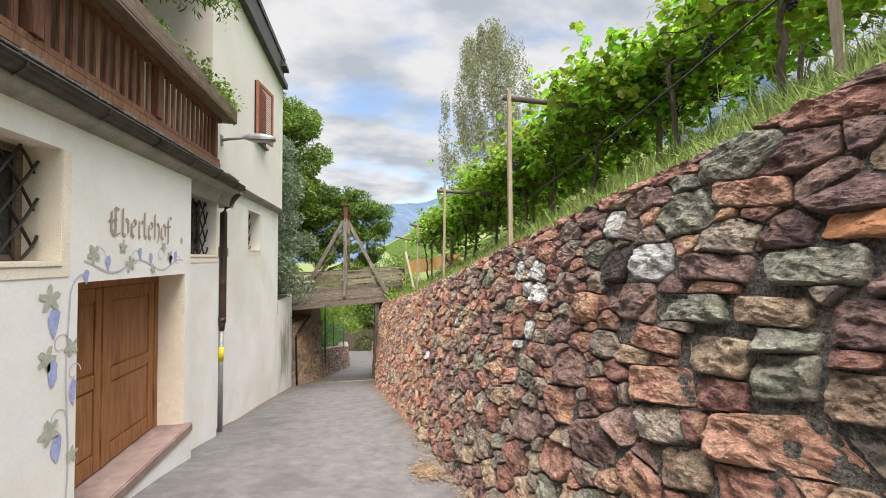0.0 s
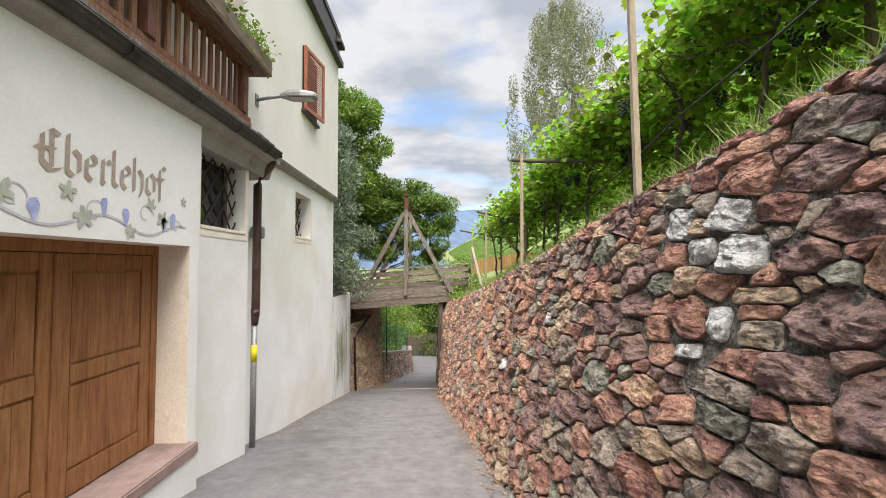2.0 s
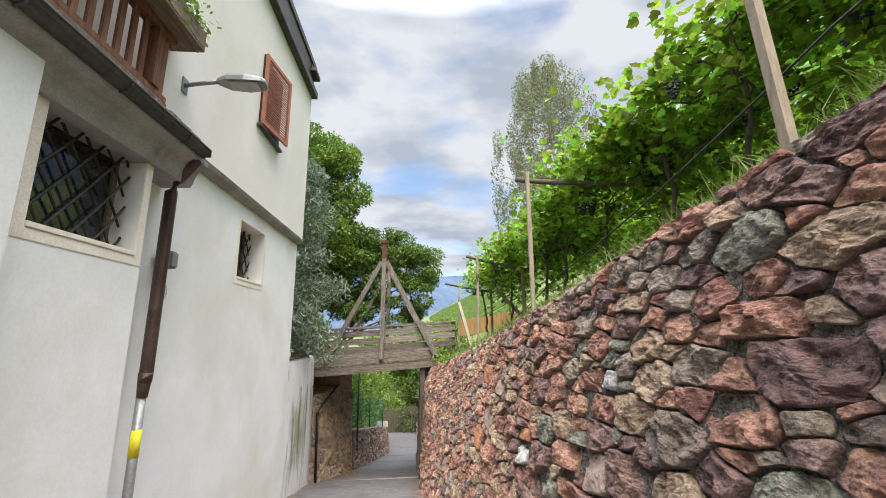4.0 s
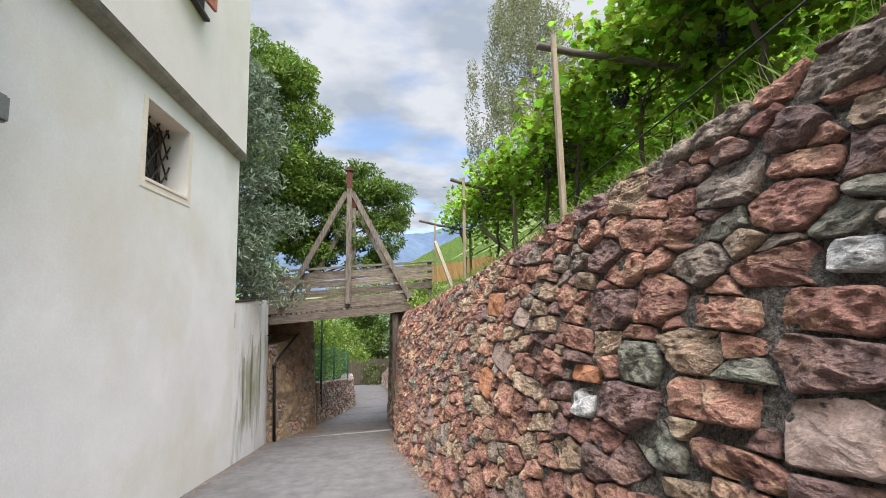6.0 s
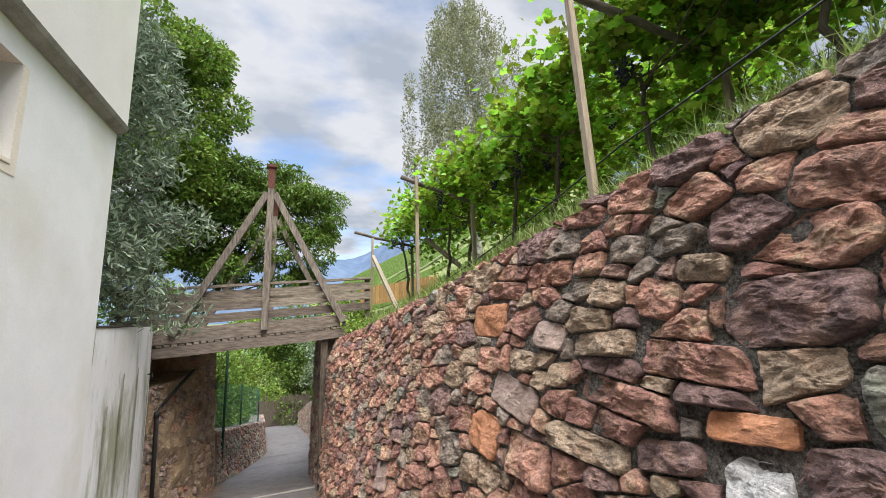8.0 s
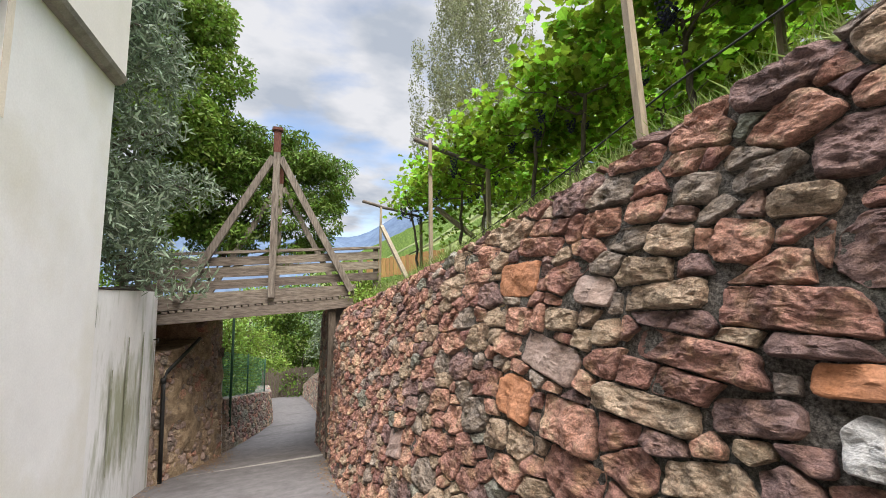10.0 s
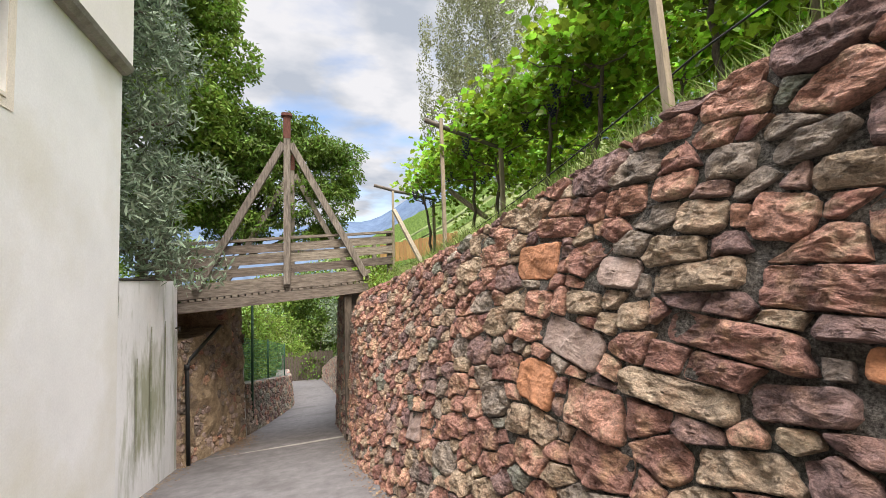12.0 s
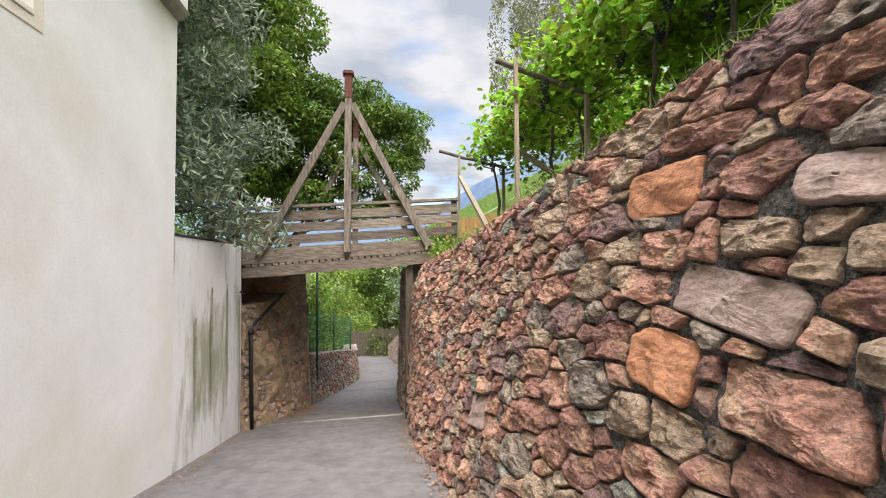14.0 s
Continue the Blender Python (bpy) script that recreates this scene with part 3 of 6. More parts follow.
def gutter(y0, y1, x, z, r=0.075):
    g = thing("roof_gutter", (x, y1, z), label="dark sheet-metal half-round eaves gutter", category="gutter")
    bm = bmesh.new()
    n = 9
    sect = [(math.cos(math.pi + math.pi * k / (n - 1)), math.sin(math.pi + math.pi * k / (n - 1))) for k in range(n)]
    rings = []
    for y in np.linspace(y0, y1, 12):
        o = [bm.verts.new((x + r * c, y, z + r * s)) for c, s in sect]
        i = [bm.verts.new((x + (r - 0.008) * c, y, z + (r - 0.008) * s)) for c, s in sect[::-1]]
        rings.append(o + i)
    for a, b in zip(rings, rings[1:]):
        for k in range(len(a)):
            j = (k + 1) % len(a)
            bm.faces.new((a[k], a[j], b[j], b[k]))
    bm.faces.new(rings[0]), bm.faces.new(rings[-1][::-1])
    tube(bm, [(x + r, y0, z + 0.004), (x + r, y1, z + 0.004)], 0.010)
    part("channel", bm, M_GUTTER, g, smooth=False)
    bm = box(bmesh.new(), x - r, x + r, y1 - 0.004, y1 + 0.012, z - r * 0.75, z + 0.01)
    part("stop_end", bm, M_GUTTER, g)
    for k in range(7):
        y = y1 - 0.35 - k * 0.75
        bm = bmesh.new()
        tube(bm, [(x + (r + 0.006) * math.cos(math.pi + math.pi * i / 8), y, z + (r + 0.006) * math.sin(math.pi + math.pi * i / 8)) for i in range(9)], 0.008, sides=5)
        part("bracket", bm, M_GUTTER, g)
    return g


gutter(-6.8, 6.74, -1.97, 2.82)
# soffit board and tile course above
tagged(part("trim_soffit", boxed(FX + 0.002, -1.98, -6.8, 6.72, 2.752, 2.80), M_GREYTRIM), "grey soffit under the tile course", "soffit", kind="structure")
eaves = tagged(put("roof_eaves", mesh_of(boxed(-4.0, -1.98, -6.8, 6.70, 2.832, 2.885)), M_TILE), "narrow tiled eaves below the balcony", "roof", kind="structure")


for k in range(46):
    yy = 6.66 - k * 0.165
    put("tile", mesh_of(boxed(-2.20, -1.955, yy - 0.155, yy, 2.887, 2.906 + 0.008 * (k % 3), bevel=0.005)), M_TILE, eaves)


def downpipe():
    d = thing("downpipe", (-2.20, 6.72, lane_z(6.72)), label="brown metal downpipe running into a grey steel standpipe", category="downpipe")
    bm = bmesh.new()
    tube(bm, [(-1.98, 6.66, 2.78), (-1.99, 6.68, 2.70), (-2.06, 6.70, 2.62), (-2.15, 6.715, 2.52), (-2.195, 6.72, 2.40), (-2.20, 6.72, 0.80), (-2.203, 6.72, 0.72)], 0.052, sides=14)
    part("upper_pipe", bm, M_METAL, d, smooth=True)
    bm = bmesh.new()
    tube(bm, [(-2.203, 6.72, 0.80), (-2.21, 6.72, 0.60)], 0.056, 0.040, sides=14)
    part("collar", bm, M_METAL, d, smooth=True)
    bm = bmesh.new()
    tube(bm, [(-2.215, 6.72, 0.66), (-2.22, 6.72, lane_z(6.72) - 0.05)], 0.036, sides=12)
    pipe = part("standpipe", bm, M_STEEL, d, "grey steel standpipe", True)
    bm = bmesh.new()
    tube(bm, [(-2.216, 6.72, 0.14), (-2.216, 6.72, 0.35)], 0.039, sides=12)
    part("marker_band", bm, M_YELLOW, pipe, "bright yellow marker band", True)


downpipe()


def grille_window(y0, y1, z0, z1, depth=0.27, nbars=4):
    w = thing("window", (front_x(y0) - depth, (y0 + y1) / 2, z0), label="small dark window behind a wrought-iron lattice grille", category="window", kind="structure")
    x = front_x(y0) - depth
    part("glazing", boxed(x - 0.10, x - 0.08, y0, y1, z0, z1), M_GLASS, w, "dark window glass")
    part("room_dark_sheet", boxed(x - 0.17, x - 0.16, y0, y1, z0, z1), M_DARK, w)
    fr = bmesh.new()
    for a in ((y0, y0 + 0.05, z0, z1), (y1 - 0.05, y1, z0, z1), (y0 + 0.05, y1 - 0.05, z0, z0 + 0.05), (y0 + 0.05, y1 - 0.05, z1 - 0.05, z1)):
        box(fr, x - 0.12, x - 0.06, *a)
    part("frame", fr, M_BOX, w, "weathered window frame")
    W, H = y1 - y0, z1 - z0
    s = 0.20
    def clipd(p, q):
        (ya, za), (yb, zb) = p, q
        ts = [0.0, 1.0]
        for lo, hi, a, b in ((y0 + .02, y1 - .02, ya, yb), (z0 + .02, z1 - .02, za, zb)):
            t1, t2 = sorted(((lo - a) / (b - a), (hi - a) / (b - a)))
            ts = [max(ts[0], t1), min(ts[1], t2)]
        return None if ts[1] - ts[0] < 0.05 else tuple((ya + (yb - ya) * t, za + (zb - za) * t) for t in ts)
    for sgn in (1, -1):
        for k in range(-8, 12):
            c = clipd((y0 + k * s, z0 - 0.001 if sgn > 0 else z1 + 0.001), (y0 + k * s + H * 0.8, z1 + 0.001 if sgn > 0 else z0 - 0.001))
            if c:
                bm = bmesh.new()
                (ya, za), (yb, zb) = c
                bow = [(0.012 * 4 * t * (1 - t)) for t in np.linspace(0, 1, 7)]
                tube(bm, [(x + 0.012 * sgn + 0.03 + b, ya + (yb - ya) * t, za + (zb - za) * t) for t, b in zip(np.linspace(0, 1, 7), bow)], 0.010, sides=6)
                part("grille_bar", bm, M_IRON, w)
    sill = boxed(x - 0.05, front_x(y0) + 0.012, y0 - 0.0, y1 + 0.0, z0 - 0.03, z0 + 0.006, bevel=0.004)
    part("sill", sill, M_JAMB, w, "thin cream sill")
    return w


# opaque glass; the darkness of the room behind is in its colour
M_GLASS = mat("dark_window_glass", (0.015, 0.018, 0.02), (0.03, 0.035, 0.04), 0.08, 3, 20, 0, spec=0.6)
grille_window(2.00, 3.16, 1.68, 2.45, 0.17)
grille_window(5.37, 6.28, 1.75, 2.56, 0.15)
grille_window(8.65, 9.55, 1.88, 2.68, 0.24)
for (a, b, c, d) in ((2.00, 3.16, 1.68, 2.45), (5.37, 6.28, 1.75, 2.56), (8.65, 9.55, 1.88, 2.68)):
    bm = bmesh.new()
    for q in ((a - 0.08, a - 0.004, c - 0.10, d), (b + 0.004, b + 0.08, c - 0.10, d), (a - 0.004, b + 0.004, c - 0.10, c - 0.034)):
        box(bm, front_x(a) + 0.0005, front_x(a) + 0.005, *q)
    tagged(part("trim_window_border", bm, M_JAMB), "pale cream painted band round the window", "moulding", kind="structure")


def house_door():
    x = -2.33
    y0, y1, z0, z1 = 3.33, 5.05, -0.16, 1.53
    d = thing("door", (x, (y0 + y1) / 2, z0), label="closed double-leaf brown wooden cellar door in a deep recess", category="door", kind="structure")
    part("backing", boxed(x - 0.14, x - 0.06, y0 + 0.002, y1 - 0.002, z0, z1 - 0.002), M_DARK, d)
    fr = bmesh.new()
    for a in ((y0 + 0.001, y0 + 0.07, z0, z1 - 0.001), (y1 - 0.07, y1 - 0.001, z0, z1 - 0.001), (y0 + 0.07, y1 - 0.07, z1 - 0.08, z1 - 0.001)):
        box(fr, x - 0.06, x + 0.012, *a)
    part("frame", fr, M_DOOR, d)
    mid = 4.11
    for a, b in ((y0 + 0.075, mid - 0.004), (mid + 0.004, y1 - 0.075)):
        leaf = part("leaf", boxed(x - 0.045, x - 0.012, a, b, z0 + 0.01, z1 - 0.085), M_DOOR, d)
        # stiles, rails and fielded panels
        st = 0.11
        bm = bmesh.new()
        for q in ((a, a + st, z0 + 0.01, z1 - 0.085), (b - st, b, z0 + 0.01, z1 - 0.085)):
            box(bm, x - 0.011, x + 0.006, *q, bevel=0.003)
        for c0, c1 in ((z0 + 0.01, z0 + 0.17), (0.58, 0.70), (z1 - 0.20, z1 - 0.085)):
            box(bm, x - 0.011, x + 0.004, a + st + 0.001, b - st - 0.001, c0, c1, bevel=0.003)
        part("rails", bm, M_DOOR, leaf)
        for c0, c1 in ((z0 + 0.19, 0.56), (0.72, z1 - 0.22)):
            n = 4
            w = (b - a - 2 * st - 0.02) / n
            for k in range(n):
                part("plank", boxed(x - 0.011, x - 0.002, a + st + 0.01 + k * w + 0.0006, a + st + 0.01 + (k + 1) * w - 0.0006, c0, c1, bevel=0.001), M_DOOR, leaf)
    bm = boxed(x - 0.012, x + 0.014, mid - 0.03, mid + 0.03, z0 + 0.01, z1 - 0.09, bevel=0.005)
    part("cover_strip", bm, M_DOOR, d)


house_door()
# threshold slab
st = tagged(put("door_step", mesh_of(boxed(-2.40, -1.97, 3.26, 5.10, -0.26, -0.162, bevel=0.012)), M_STEP), "worn reddish stone threshold slab before the door", "step", kind="structure")
bm = bmesh.new()
box(bm, -2.40, -1.99, 3.24, 5.11, -1.2, -0.262)
tagged(part("step_footing", bm, M_PLASTER), "white rendered footing under the threshold", "step", kind="structure")


def lettering():
    """The house name in broken script, each stroke drawn as by a broad pen held aslant."""
    X = {
        "E": (0.95, [[(0.75, 1.30), (0.45, 1.42), (0.18, 1.20), (0.18, 0.30), (0.45, 0.02), (0.85, 0.16)], [(-0.05, 0.72), (0.62, 0.76)], [(0.50, 1.40), (0.50, 0.10)]]),
        "b": (0.72, [[(0.12, 1.45), (0.12, 0.16), (0.34, 0.0), (0.58, 0.20), (0.58, 0.78), (0.36, 0.95), (0.12, 0.74)]]),
        "e": (0.66, [[(0.14, 0.50), (0.54, 0.66), (0.50, 0.86), (0.34, 0.96), (0.14, 0.76), (0.14, 0.18), (0.34, 0.0), (0.56, 0.18)]]),
        "r": (0.55, [[(0.04, 0.82), (0.18, 0.94), (0.18, 0.08), (0.28, 0.0)], [(0.20, 0.76), (0.40, 0.96), (0.52, 0.82)]]),
        "l": (0.42, [[(0.14, 1.45), (0.14, 0.14), (0.32, 0.0)]]),
        "h": (0.74, [[(0.12, 1.45), (0.12, 0.0)], [(0.12, 0.74), (0.36, 0.96), (0.58, 0.76), (0.58, 0.16), (0.42, -0.22)]]),
        "o": (0.70, [[(0.34, 0.97), (0.12, 0.76), (0.12, 0.18), (0.34, 0.0), (0.57, 0.20), (0.57, 0.78), (0.34, 0.97)]]),
        "f": (0.60, [[(0.58, 1.34), (0.42, 1.48), (0.22, 1.28), (0.22, -0.20)], [(0.0, 0.84), (0.50, 0.88)]]),
    }
    word = "Eberlehof"
    total = sum(X[c][0] for c in word)
    k = 1.04 / total
    t = thing("painted_lettering", (-2.05, 3.65, 1.9), label="brown broken-script house name painted on the white wall", category="lettering")
    pen = Vector((0.085, 0.075))
    y = 0.0
    for c in word:
        adv, strokes = X[c]
        bm = bmesh.new()
        n = 0
        for st in strokes:
            for p, q in zip(st, st[1:]):
                p, q = Vector(p), Vector(q)
                vs = [bm.verts.new((-2.0465 + n * 0.0001, 3.665 + (y + v.x) * k, 1.89 + v.y * 0.165)) for v in (p - pen, p + pen, q + pen, q - pen)]
                bm.faces.new(vs)
                n += 1
        part("letter", bm, M_LETTER, t)
        y += adv


lettering()


def mural():
    """A painted vine with leaves and grapes, round two sides of the door."""
    rng = random.Random(4)
    m = thing("painted_vine", (-2.05, 3.2, 0.4), label="faded painted grapevine with blue grapes framing the door", category="mural")
    X = -2.047

    def ribbon(pts, w):
        bm = bmesh.new()
        prev = None
        for i, (y, z) in enumerate(pts):
            j, k = max(i - 1, 0), min(i + 1, len(pts) - 1)
            dy, dz = pts[k][0] - pts[j][0], pts[k][1] - pts[j][1]
            l = math.hypot(dy, dz) or 1
            q = [bm.verts.new((X, y - dz / l * w * s, z + dy / l * w * s)) for s in (1, -1)]
            if prev:
                bm.faces.new((prev[0], q[0], q[1], prev[1]))
            prev = q
        return bm

    def blob(pts):
        bm = bmesh.new()
        c = bm.verts.new((X + 0.002, sum(p[0] for p in pts) / len(pts), sum(p[1] for p in pts) / len(pts)))
        vs = [bm.verts.new((X + 0.002, *p)) for p in pts]
        for a, b in zip(vs, vs[1:] + vs[:1]):
            bm.faces.new((c, a, b))
        return bm

    def leaf(y, z, s, a):
        pts = []
        for k in range(40):
            t = k / 40 * math.tau
            r = s * (0.48 + 0.72 * abs(math.cos(2.5 * t)) ** 1.6 + 0.10 * (k % 2)) * rng.uniform(0.9, 1.1)
            pts.append((y + r * math.cos(t + a), z + r * math.sin(t + a)))
        part("painted_leaf", blob(pts), M_LEAFPAINT, m)

    def grapes(y, z, s):
        pts = [(y + s * w * sg, z - s * h) for sg, seq in ((1, ((0.2, 0), (0.42, 0.2), (0.40, 0.6), (0.27, 1.1), (0.10, 1.6))), (-1, ((0.10, 1.62), (0.25, 1.1), (0.42, 0.65), (0.40, 0.25), (0.2, 0.0)))) for w, h in seq]
        part("painted_grape_bunch", blob([(p[0] + rng.uniform(-.1, .1) * s, p[1] + rng.uniform(-.08, .08) * s) for p in pts]), M_GRAPEPAINT, m)

    stem = [(3.24 + 0.016 * math.sin(z * 5), z) for z in np.linspace(-0.1, 1.42, 30)] + [(3.25 + 0.14 * (1 - math.cos(t)), 1.42 + 0.17 * math.sin(t)) for t in np.linspace(0.2, 1.5, 7)]
    over = [(y, 1.64 + 0.05 * math.sin(y * 8.0)) for y in np.linspace(3.38, 4.98, 34)]
    part("painted_stem", ribbon(stem, 0.008), M_VINEPAINT, m)
    part("painted_stem", ribbon(over, 0.008), M_VINEPAINT, m)
    for y, z, r in ((3.17, 1.12, 0.08), (3.30, 0.90, 0.07), (3.15, 0.62, 0.08), (3.55, 1.72, 0.08), (4.05, 1.70, 0.09), (4.5, 1.74, 0.08), (4.85, 1.68, 0.06)):
        part("painted_tendril", ribbon([(y + r * math.cos(t) * (1 - t / 9), z + r * math.sin(t) * (1 - t / 9)) for t in np.linspace(0, 5.2, 18)], 0.0045), M_VINEPAINT, m)
    for y, z, s, a in ((3.07, 1.44, 0.075, 0.4), (3.05, 1.05, 0.07, 1.2), (3.27, 1.08, 0.06, 2.0), (3.08, 0.57, 0.075, 0.7), (3.29, 0.33, 0.05, 1.5), (3.49, 1.74, 0.065, 0.9), (3.86, 1.80, 0.05, 0.2), (3.97, 1.66, 0.06, 1.8), (4.35, 1.60, 0.045, 0.5), (4.55, 1.82, 0.045, 2.2), (4.68, 1.72, 0.055, 1.1), (4.94, 1.90, 0.035, 0.3)):
        leaf(y, z, s, a)
    for y, z, s in ((3.11, 1.36, 0.115), (3.10, 1.02, 0.105), (3.29, 0.85, 0.105), (3.15, 0.52, 0.115), (3.41, 1.62, 0.07), (3.66, 1.73, 0.08), (4.12, 1.80, 0.066), (4.30, 1.76, 0.075), (4.70, 1.74, 0.07), (4.80, 1.78, 0.075)):
        grapes(y, z, s)


mural()


def wall_lamp():
    l = thing("street_lamp", (UX, 6.82, 3.60), label="grey street lamp head on a short wall arm", category="street lamp")
    bm = bmesh.new()
    tube(bm, [(UX, 6.82, 3.56), (-2.15, 6.82, 3.585), (-1.92, 6.82, 3.62)], 0.022, sides=10)
    part("arm", bm, M_LAMP, l, smooth=True)
    part("wall_plate", boxed(UX, UX + 0.012, 6.77, 6.87, 3.48, 3.64, bevel=0.003), M_LAMP, l)
    bm = bmesh.new()
    rings = []
    for x, w, h0, h1 in ((-1.95, 0.035, 3.60, 3.645), (-1.84, 0.10, 3.585, 3.675), (-1.66, 0.115, 3.58, 3.68), (-1.50, 0.09, 3.59, 3.655), (-1.47, 0.05, 3.60, 3.635)):
        rings.append([bm.verts.new((x, 6.82 + a * w, z)) for a, z in ((-1, h0), (1, h0), (0.95, (h0 + h1) / 2), (0.6, h1), (-0.6, h1), (-0.95, (h0 + h1) / 2))])
    for a, b in zip(rings, rings[1:]):
        for k in range(6):
            bm.faces.new((a[k], a[(k + 1) % 6], b[(k + 1) % 6], b[k]))
    bm.faces.new(rings[0][::-1]), bm.faces.new(rings[-1])
    head = part("housing", bm, M_LAMP, l)
    part("lens", boxed(-1.82, -1.53, 6.74, 6.90, 3.568, 3.583, bevel=0.004), M_CONCRETE, head, "dull flat lens, unlit")


wall_lamp()


def shutter():
    w = thing("window_upper", (UX, 9.1, 4.15), label="upper window with a half-closed red-brown louvred shutter", category="window", kind="structure")
    part("opening_dark_panel", boxed(UX - 0.02, UX + 0.022, 8.66, 9.50, 4.17, 5.33), M_DARK, w)
    part("sill", boxed(UX, UX + 0.07, 8.60, 9.56, 4.11, 4.15, bevel=0.004), M_GUTTER, w, "dark metal sill")
    ang = radians(9)
    def at(u, d, z):
        return (UX + 0.05 + u * math.sin(ang) + d * math.cos(ang), 8.65 + u * math.cos(ang) - d * math.sin(ang), z)
    def bar(u0, u1, z0, z1, d0=-0.018, d1=0.018, tilt=0):
        bm = bmesh.new()
        vs = [bm.verts.new(at(u, d, z + (tilt if d > 0 else -tilt))) for u in (u0, u1) for d in (d0, d1) for z in (z0, z1)]
        for f in ((0, 1, 3, 2), (4, 6, 7, 5), (0, 4, 5, 1), (2, 3, 7, 6), (0, 2, 6, 4), (1, 5, 7, 3)):
            bm.faces.new([vs[i] for i in f])
        return bm
    for u0, u1 in ((0, 0.06), (0.74, 0.80)):
        part("stile", bar(u0, u1, 4.17, 5.33), M_SHUT, w)
    for z0, z1 in ((4.17, 4.23), (5.27, 5.33)):
        part("rail", bar(0.061, 0.739, z0, z1), M_SHUT, w)
    for k in range(25):
        z = 4.25 + k * 0.041
        part("slat", bar(0.061, 0.739, z, z + 0.017, -0.010, 0.014, tilt=-0.008), M_SHUT, w)


shutter()


def wall_box():
    b = thing("junction_box", (FX, 7.02, 1.72), label="small grey wall box with a loop of loose cable", category="junction box")
    part("housing", boxed(FX + 0.02, FX + 0.17, 6.86, 6.98, 1.72, 1.88, bevel=0.015), M_LAMP, b)
    bm = bmesh.new()
    tube(bm, [(FX + 0.09, 6.93 + 0.055 * math.cos(t), 1.50 + 0.075 * math.sin(t)) for t in np.linspace(1.57, 12.5, 40)], 0.006, sides=5)
    tube(bm, [(FX + 0.09, 6.93, 1.575), (FX + 0.09, 6.92, 1.72)], 0.006, sides=5)
    part("cable", bm, M_CONCRETE, b, "pale cable coil")


wall_box()


def balcony():
    b = thing("balcony", (-2.2, 2.5, 3.1), label="brown wooden balcony railing with a long flower trough on top", category="balcony")
    y0, y1 = -2.0, 6.40
    part("floor_beam", boxed(-2.28, -2.14, y0, y1, 3.02, 3.10, bevel=0.006), M_BALC, b)
    part("bottom_rail", boxed(-2.24, -2.15, y0, y1, 3.101, 3.16, bevel=0.006), M_BALC, b)
    part("top_rail", boxed(-2.22, -2.12, y0, y1, 3.69, 3.74, bevel=0.006), M_BALC, b)
    n = 64
    for k in range(n):
        y = y0 + 0.06 + k * (y1 - y0 - 0.12) / (n - 1)
        w = 0.032
        if k % 12 == 2:
            part("post", boxed(-2.23, -2.13, y - 0.05, y + 0.05, 3.161, 3.689, bevel=0.006), M_BALC, b)
        else:
            part("baluster", boxed(-2.195, -2.170, y - w, y + w, 3.161, 3.689, bevel=0.006), M_BALC, b)
    bm = bmesh.new()
    for q in ((-2.28, -1.96, 3.741, 3.77), (-2.28, -2.25, 3.771, 3.95), (-1.99, -1.96, 3.771, 3.95)):
        box(bm, q[0], q[1], y0, 6.55, q[2], q[3], bevel=0.005)
    box(bm, -2.25, -1.99, 6.52, 6.55, 3.771, 3.95)
    box(bm, -2.25, -1.99, y0, 6.52, 3.771, 3.91)
    part("flower_trough", bm, M_BOX, b, "weathered grey-brown plank trough")
    part("deck", boxed(-3.99, -2.281, y0, 6.41, 3.02, 3.08), M_BALC, b)


balcony()

# main roof edge
r = thing("roof_edge", (UX, HY, 6.3), label="dark eaves with gutter and a tile verge", category="roof", kind="structure")
part("eaves_board", boxed(UX - 0.3, UX + 0.12, -7, HY + 0.06, 6.27, 6.42, bevel=0.01), M_GUTTER, r)
part("fascia", boxed(UX - 0.3, UX + 0.02, 6.4, HY + 0.03, 6.421, 6.979), M_GUTTER, r)
bm = bmesh.new()
v = [bm.verts.new(p) for p in ((UX + 0.06, -7, 6.42), (UX + 0.06, HY, 6.42), (-5.6, HY, 9.6), (-5.6, -7, 9.6), (-9, -7, 6.42), (-9, HY, 6.42))]
bm.faces.new(v[:4]), bm.faces.new((v[3], v[2], v[5], v[4])), bm.faces.new((v[1], v[5], v[2])), bm.faces.new((v[0], v[3], v[4]))
part("roof_slope", bm, M_TILE, r)
for k in range(8):
    part("verge_tile", boxed(UX - 0.12 - 0.1 * k, UX + 0.14 - 0.1 * k, HY - 0.3, HY + 0.12 - 0.002 * k, 6.75 + 0.1 * k, 6.85 + 0.1 * k, bevel=0.01), M_GUTTER, r)
part("verge_board", boxed(UX - 0.02, UX + 0.05, 7.4, HY + 0.10, 6.98, 7.12, bevel=0.01), M_GUTTER, r)

# ---- low garden wall ----
M_GARDEN = mat("algae_stained_plaster", (0.70, 0.69, 0.665), (0.80, 0.79, 0.765), 0.9, 1.6, 45, 0.14, stain=(0.33, 0.345, 0.225), stain_scale=1.9, stain_at=(0.53, 0.70), stretch=(1, 2.0, 0.42), height=0.004, speck=(0.92, 1.08))


